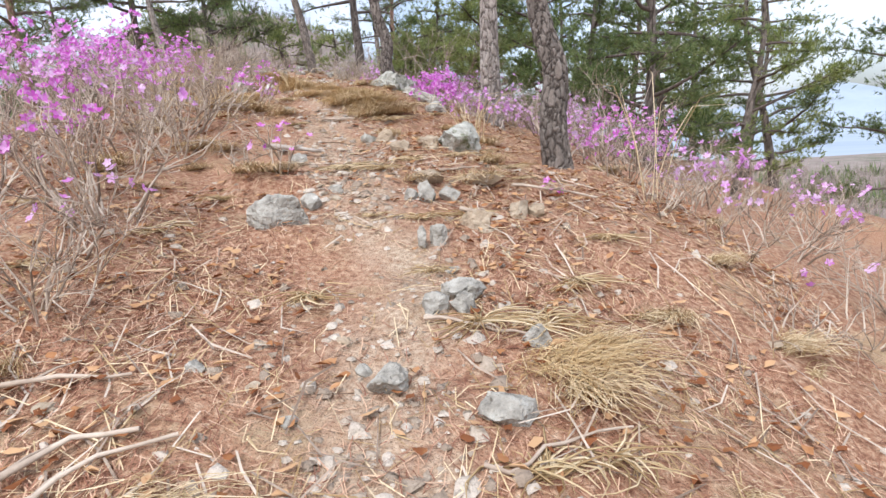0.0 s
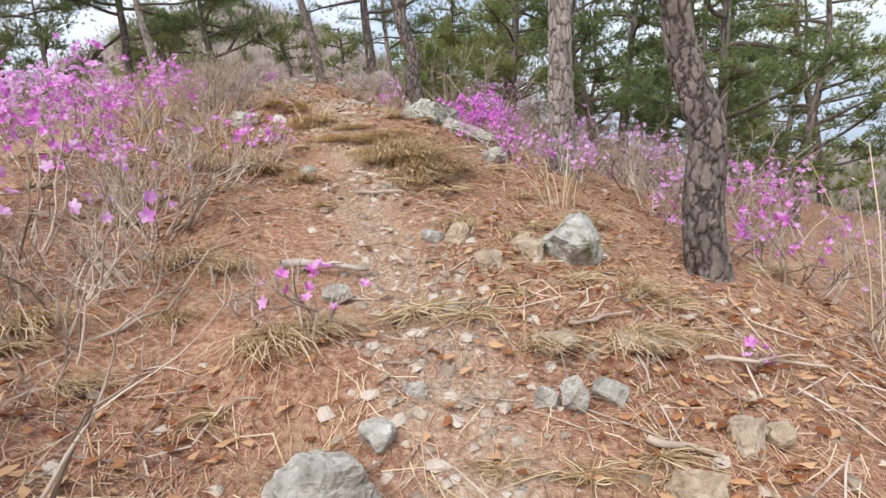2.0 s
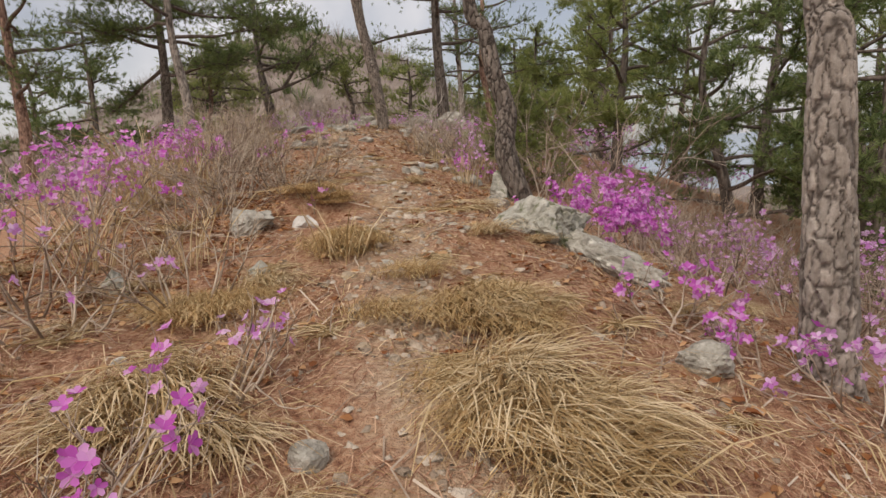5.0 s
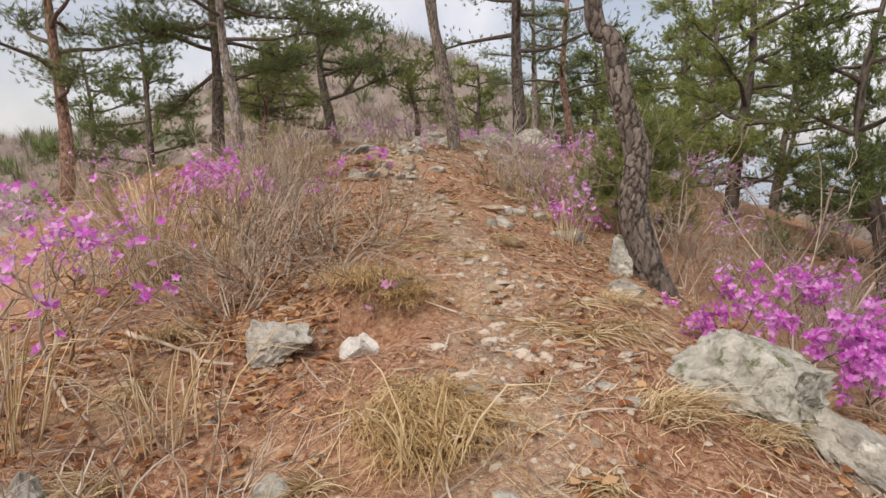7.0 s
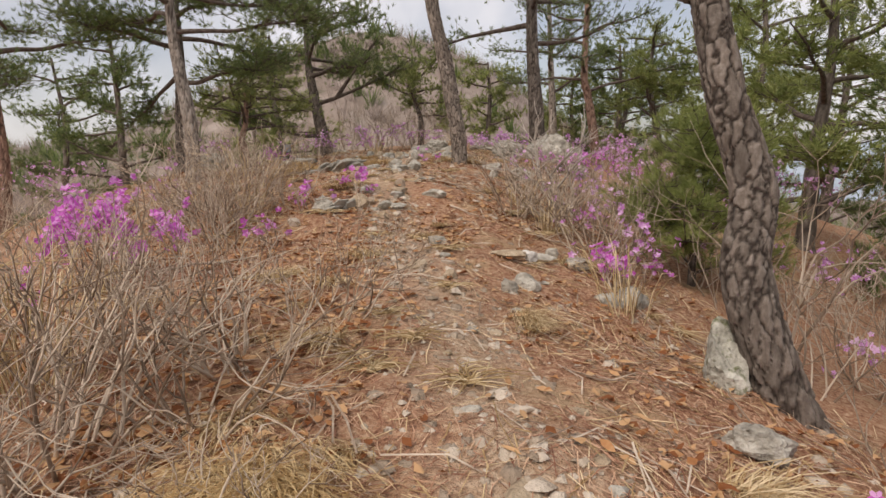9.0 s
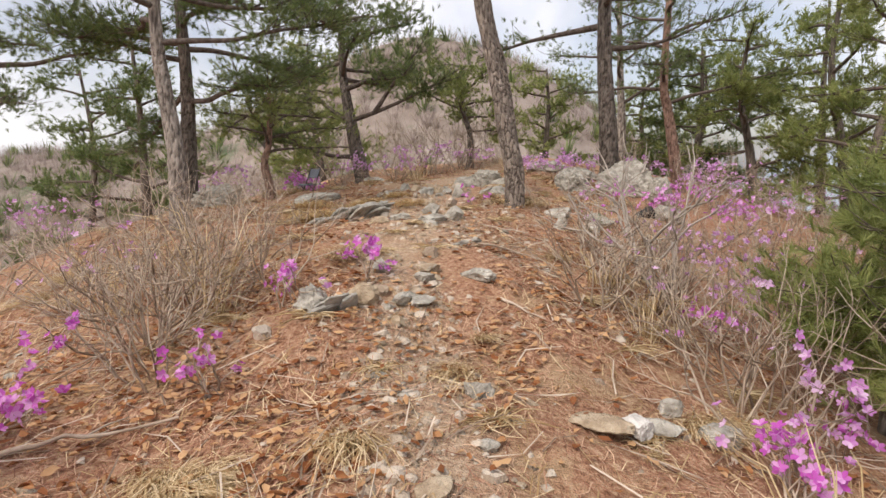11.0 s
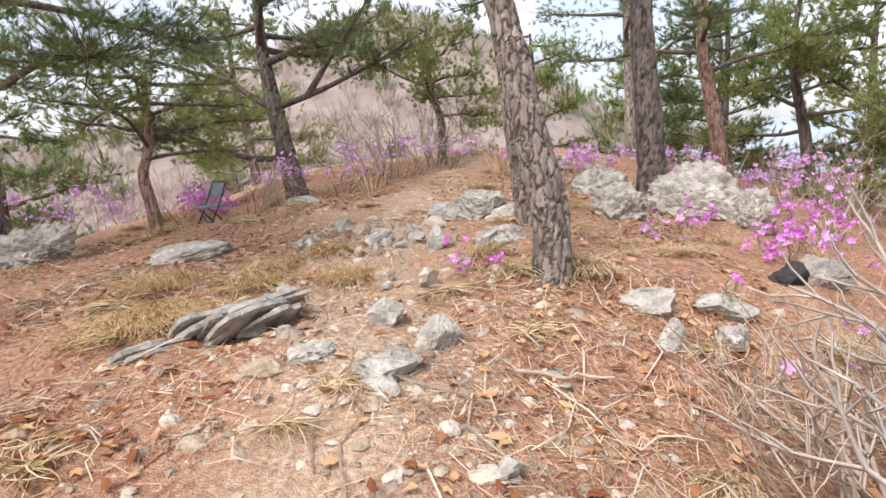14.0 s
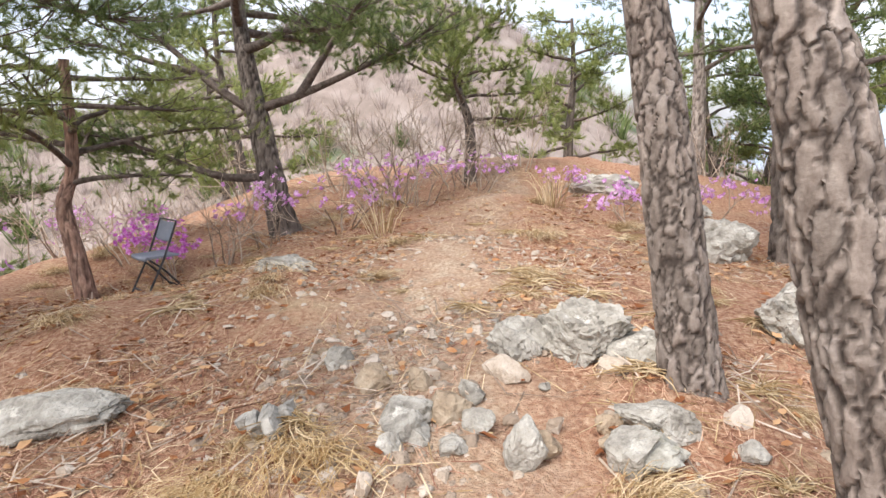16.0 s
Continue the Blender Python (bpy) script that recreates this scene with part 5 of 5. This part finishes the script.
# ---- litter, straw, stones: what nobody could count ----
def lie(rng, n, box, path_bias=0.0):
    """Scattered spots on the ground; path_bias keeps more of them on (+) or off (-) the trodden line."""
    x0, x1, y0, y1 = box
    out = []
    while len(out) < n:
        x, y = rng.uniform(x0, x1), rng.uniform(y0, y1)
        mid = curve(LINE, y)
        if x > mid + 2.6 or x < mid - 3.6:
            continue
        t = math.exp(-((x - curve(TRACK, y)) / (0.4 + (0.5 if y > 14 else 0))) ** 2)
        keep = t if path_bias > 0 else 1 - t * -path_bias
        if path_bias and rng.uniform() > max(keep, 0.1):
            continue
        # thin out in patches
        if noise.noise((x * 1.1, y * 1.1, 9)) + 0.55 < rng.uniform() * 0.9:
            continue
        out.append((x, y))
    return out


def height_at(x, y):
    return ground(x, y) + 0.05 * noise.noise((x * 1.7, y * 1.7, 0)) + 0.028 * noise.noise((x * 5, y * 5, 3)) + 0.016 * noise.noise((x * 14, y * 14, 5))


def strips(name, label, mat, n, length, width, seed, bias, lift, curl=0.15):
    """Slender blades lying about, each a bent strip of two quads."""
    rng = np.random.default_rng(seed)
    v = np.zeros((n, 6, 3))
    for i, (x, y) in enumerate(lie(rng, n, (-9, 3, 0.6, 24), bias)):
        w = rng.uniform(0, 2 * math.pi)
        ln = length * rng.uniform(0.5, 1.4)
        d = np.array([math.cos(w), math.sin(w)])
        s = np.array([-d[1], d[0]])
        p = np.array([x, y])
        bend = s * rng.normal() * curl * ln
        for k, f in enumerate((-0.5, 0.0, 0.5)):
            c = p + d * ln * f + (bend if k == 1 else 0)
            z = height_at(c[0], c[1]) + 0.004 + abs(rng.normal()) * lift
            for m, g in enumerate((-0.5, 0.5)):
                e = c + s * width * g
                v[i, k * 2 + m] = (e[0], e[1], z + g * width * rng.normal() * 0.5)
    f = np.array([[0, 1, 3, 2], [2, 3, 5, 4]])
    f = (f[None] + (np.arange(n) * 6)[:, None, None]).reshape(-1, 4)
    tagged(part(name, (v.reshape(-1, 3), f), mat), label, "litter", kind="stuff")


strips("needle_litter", "reddish fallen pine needles strewn over the ground", FALLEN, 115000, 0.09, 0.003, 201, -0.5, 0.007)
strips("straw_litter", "pale dry grass stalks lying on the ground", STRAW, 14000, 0.16, 0.004, 202, -0.35, 0.014, 0.35)
strips("straw_stalks", "long pale dry stalks lying on the ground", STRAW, 1200, 0.34, 0.0044, 205, -0.3, 0.02, 0.3)
strips("twig_litter", "thin grey dead twigs on the ground", TWIG, 3400, 0.3, 0.007, 203, -0.4, 0.02, 0.2)


def dead_leaves(n, seed, box, bias):
    rng = np.random.default_rng(seed)
    v = np.zeros((n, 6, 3))
    for i, (x, y) in enumerate(lie(rng, n, box, bias)):
        w = rng.uniform(0, 2 * math.pi)
        c, s = math.cos(w), math.sin(w)
        a, b = rng.uniform(0.014, 0.042), rng.uniform(0.007, 0.018)
        z = height_at(x, y) + 0.012
        up_ = rng.uniform(0.0, 0.022, 6)
        for k, (u, q) in enumerate(((-1, 0), (-0.3, -1), (0.5, -0.8), (1, 0), (0.5, 0.8), (-0.3, 1))):
            v[i, k] = (x + c * u * a - s * q * b, y + s * u * a + c * q * b, z + up_[k])
    f = np.array([[0, 1, 2, 3], [0, 3, 4, 5]])
    f = (f[None] + (np.arange(n) * 6)[:, None, None]).reshape(-1, 4)
    tagged(part("dead_leaves", (v.reshape(-1, 3), f), LEAF), "curled brown dead leaves on the ground", "litter", kind="stuff")


dead_leaves(9500, 204, (-9, 3, 0.6, 22), -0.6)
dead_leaves(3600, 206, (-5.2, -2.5, 7.3, 14.5), -0.8)


def grass_clumps():
    """Dry bunch grass: arching blades, each clump a thing of its own."""
    spots = random.Random(31)
    shapes = []
    for k in range(6):
        rng = np.random.default_rng(300 + k)
        n = 330 if k < 4 else 620
        v = np.zeros((n, 8, 3))
        for i in range(n):
            w = rng.uniform(0, 2 * math.pi)
            d = np.array([math.cos(w) * 0.8 + 0.35, math.sin(w) * 0.8 - 0.6, 0])
            s = np.array([-d[1], d[0], 0])
            ln, out = rng.uniform(0.10, 0.32), rng.uniform(0.35, 1.1)
            o = np.array([rng.normal() * 0.07, rng.normal() * 0.07, 0]) * (1 if k < 4 else 1.7)
            for j, f in enumerate((0, 0.35, 0.7, 1.0)):
                c = o + d * ln * out * f + np.array([0, 0, ln * (f * 0.9 - f * f * (0.35 + 0.45 * out)) - 0.015])
                wd = 0.0029 * (1 - 0.8 * f)
                v[i, j * 2], v[i, j * 2 + 1] = c - s * wd, c + s * wd
        q = np.array([[0, 1, 3, 2], [2, 3, 5, 4], [4, 5, 7, 6]])
        f = (q[None] + (np.arange(n) * 8)[:, None, None]).reshape(-1, 4)
        me = mesh_of("grass_clump", v.reshape(-1, 3), f)
        me.materials.append(STRAW if k < 4 else THATCH)
        shapes.append(me)
    known = [(-0.9, 6.6, 1.3), (-0.85, 6.45, 1.3), (-0.7, 6.55, 1.3), (-1.0, 6.35, 1.2), (-0.6, 6.4, 1.2), (-0.8, 6.15, 1.2), (-2.1, 6.35, 1.2), (-2.25, 6.25, 1.2), (-2.2, 6.6, 1.2), (-2.35, 6.45, 1.2), (-1.9, 6.3, 1.1),
             (-0.95, 6.75, 1.5), (-0.75, 6.3, 1.4), (-1.1, 7.3, 1.3), (-2.15, 6.5, 1.0), (-2.25, 7.6, 1.1), (-0.75, 5.9, 1.1), (-0.45, 5.2, 0.7), (-0.15, 5.15, 0.7), (0.4, 1.9, 0.9), (0.55, 2.2, 0.9),
             (-1.25, 3.85, 0.9), (-1.15, 4.0, 0.8), (-1.2, 9.9, 1.0), (-1.15, 9.3, 1.0), (-3.3, 16.55, 1.0), (-3.6, 16.3, 1.0), (-3.1, 16.4, 0.9), (-3.75, 16.6, 0.9), (-2.9, 12.6, 0.9), (-3.1, 11.8, 0.9), (-0.2, 4.0, 0.7), (0.3, 4.4, 0.8)]
    while len(known) < 215:
        y = spots.uniform(1.0, 23.0)
        x = curve(LINE, y) + spots.uniform(-4.2, 2.8)
        if abs(x - curve(TRACK, y)) > 0.45:
            known.append((x, y, spots.uniform(0.45, 1.05)))
    mats = []
    for x, y, rx, ry, n in ((-1.0, 7.4, 0.3, 0.25, 12), (-2.55, 7.45, 0.3, 0.25, 12), (-2.05, 8.25, 0.2, 0.15, 6), (-2.5, 9.3, 0.18, 0.12, 6), (-0.85, 6.4, 0.3, 0.25, 8), (-5.5, 15.5, 0.3, 0.3, 6), (-4.9, 16.3, 0.3, 0.2, 4), (0.62, 2.0, 0.2, 0.2, 1)):
        mats += [(spots.gauss(x, rx * 0.6), spots.gauss(y, ry * 0.6), spots.uniform(0.6, 0.95)) for i in range(n)]
    for i, (x, y, s) in enumerate(known + mats):
        ob = new("grass_clump", shapes[i % 4] if i < len(known) else shapes[4 + i % 2])
        ob.matrix_world = pose(x, y, height_at(x, y), 0, 0, spots.uniform(-60, 60)) @ Matrix.Diagonal((s, s, s * spots.uniform(0.7, 1.1), 1))
        tagged(ob, "dry straw-coloured bunch of grass", "grass", "grass clumps")


grass_clumps()


def straw_tufts():
    """Pale dead grass lying flat in bursts of curled stalks."""
    spots = random.Random(37)
    shapes = []
    for k in range(5):
        rng = np.random.default_rng(320 + k)
        tubes = []
        lead = rng.uniform(0, 6.3)
        for i in range(46):
            w = lead + rng.normal() * (0.9 if k % 2 else 2.2)
            ln, curl = rng.uniform(0.1, 0.3), rng.normal() * 1.6
            p = np.array([rng.normal() * 0.025, rng.normal() * 0.025, 0.0])
            q = [p]
            for j in range(4):
                w += curl / 4
                q.append(q[-1] + ln / 4 * np.array([math.cos(w), math.sin(w), (0.5, 0.12, -0.2, -0.3)[j] * rng.uniform(0.3, 1.0)]))
            tubes.append(tube(q, [0.0032, 0.0034, 0.003, 0.0025, 0.0012], 3))
        me = mesh_of("straw_tuft", *merged(tubes))
        me.materials.append(STRAW)
        shapes.append(me)
    known = [(0.21, 4.01, 1.1), (-0.7, 4.21, 1.2), (-0.45, 4.15, 1.0), (-0.2, 4.3, 1.0), (0.1, 2.2, 1.1), (0.35, 2.25, 1.1), (0.2, 1.5, 1.2), (0.45, 1.6, 1.1), (0.6, 2.75, 1.0), (-0.15, 3.3, 0.9), (-0.5, 5.8, 1.3), (-0.75, 5.9, 1.1),
             (-1.55, 9.2, 1.1), (-1.35, 9.6, 1.0), (-1.3, 9.0, 1.0), (-2.6, 12.1, 0.9), (-3.2, 12.4, 0.8), (-5.35, 15.3, 1.2), (-5.6, 15.6, 1.2), (-5.1, 16.0, 1.0), (-3.35, 15.5, 1.0), (-3.6, 18.3, 1.2), (-4.3, 18.6, 1.2), (-6.3, 17.8, 1.1)]
    while len(known) < 170:
        y = spots.uniform(1.0, 21.0)
        x = curve(LINE, y) + spots.uniform(-2.6, 2.2)
        if noise.noise((x * 0.9, y * 0.9, 4)) > -0.05:
            known.append((x, y, spots.uniform(0.5, 1.05)))
    for i, (x, y, size) in enumerate(known):
        ob = new("straw_tuft", shapes[i % 5])
        ob.matrix_world = pose(x, y, height_at(x, y) + 0.006, 0, 0, spots.uniform(0, 360)) @ Matrix.Scale(size, 4)
        tagged(ob, "pale dead grass stalks lying flattened on litter", "grass", "straw tufts")


straw_tufts()


def tall_grass(x, y, n, h, seed):
    """A stand of tall upright straw blades."""
    rng = np.random.default_rng(seed)
    z = ground(x, y)
    tubes = []
    for i in range(n):
        w, r = rng.uniform(0, 6.3), rng.uniform(0, 0.14)
        o = np.array([math.cos(w) * r, math.sin(w) * r, -0.03])
        d = np.array([math.cos(w) * 0.25 + rng.normal() * 0.15, math.sin(w) * 0.25 + rng.normal() * 0.15, 1.0]) * h * rng.uniform(0.5, 1.1)
        b = np.array([d[0] * 1.2, d[1] * 1.2, -0.18 * h])
        tubes.append(tube([o, o + d * 0.5, o + d * 0.85 + b * 0.2, o + d + b * rng.uniform(0.2, 1)], [0.004, 0.004, 0.003, 0.0015], 3))
    root = thing("tall_grass", (x, y, z), "stand of tall dry pale grass among azaleas", "grass", "tall grass")
    part("blades", merged(tubes), STRAW, root)


for i, (x, y, n, h) in enumerate(((-4.1, 9.6, 70, 0.9), (-4.5, 10.0, 60, 0.85), (-3.8, 9.9, 40, 0.7), (-3.5, 7.9, 30, 0.75), (-2.9, 8.0, 24, 0.6), (-4.6, 12.9, 26, 0.8), (-2.0, 13.7, 20, 0.4), (-2.3, 14.3, 18, 0.4), (-5.8, 20.0, 30, 0.5),
                                  (0.3, 6.0, 20, 0.5), (-1.4, 11.8, 24, 0.5), (1.5, 4.4, 6, 1.1), (-4.4, 21.5, 30, 0.5), (-5.5, 13.0, 24, 0.7), (-2.6, 5.6, 26, 0.6), (-1.9, 7.9, 12, 0.4))):
    tall_grass(x, y, n, h, 500 + i)


def chips():
    """Broken stone along the trodden line: the larger ones single stones, the rest joined."""
    rng = np.random.default_rng(411)
    shapes = []
    for k in range(8):
        bm = bmesh.new()
        bmesh.ops.create_icosphere(bm, subdivisions=2, radius=0.5)
        rr = random.Random(700 + k)
        cuts = [(Vector((rr.gauss(0, 1), rr.gauss(0, 1), rr.gauss(0, 1))).normalized(), rr.uniform(0.22, 0.4)) for _ in range(7)]
        for v in bm.verts:
            for d, c in cuts:
                h = v.co.dot(d)
                if h > c:
                    v.co -= d * (h - c)
            v.co.z *= 0.55
            v.co *= 1 + 0.2 * noise.noise(v.co * 4 + Vector((k, k, k)))
        me = bpy.data.meshes.new("stone")
        bm.to_mesh(me)
        bm.free()
        shapes.append(me)
    for i, me in enumerate(shapes):
        me.materials.append((SHARD, TAN, STONE, TAN)[i % 4])
    for i, (x, y) in enumerate(lie(rng, 280, (-7, 1.5, 0.9, 19), 1.0)):
        s = rng.uniform(0.05, 0.115)
        ob = new("stone", shapes[int(rng.integers(0, 8))])
        ob.matrix_world = pose(x, y, height_at(x, y) - 0.02 * s, rng.uniform(-15, 15), rng.uniform(-15, 15), rng.uniform(0, 360)) @ Matrix.Diagonal((s * rng.uniform(0.8, 1.4), s, s * rng.uniform(0.6, 1.1), 1))
        tagged(ob, "small broken pale stone lying on the path", "stone", "loose stones on the path")
    vs, fs, off = [], [], 0
    base = np.array([(-.5, -.4, 0), (.4, -.5, 0), (.5, .35, 0), (-.35, .5, 0), (-.3, -.3, .35), (.25, -.3, .3), (.3, .2, .38), (-.2, .3, .3)])
    quad = np.array([[4, 5, 6, 7], [0, 1, 5, 4], [1, 2, 6, 5], [2, 3, 7, 6], [3, 0, 4, 7]])
    for i, (x, y) in enumerate(lie(rng, 11000, (-7.5, 2, 0.7, 20), 1.0)):
        s = 0.012 + 0.03 * rng.uniform() ** 2.5 if i > 1900 else rng.uniform(0.028, 0.07)
        w = rng.uniform(0, 6.3)
        c, n = math.cos(w) * s, math.sin(w) * s
        p = base + rng.normal(size=base.shape) * 0.1
        z = height_at(x, y) - 0.1 * s
        vs.append(np.stack([x + p[:, 0] * c - p[:, 1] * n, y + p[:, 0] * n + p[:, 1] * c, z + p[:, 2] * s], -1))
        fs.append(quad + off)
        off += 8
    tagged(part("gravel", (np.concatenate(vs), np.concatenate(fs)), SHARD), "pale stone chips scattered on the trodden earth", "gravel", kind="stuff")


chips()
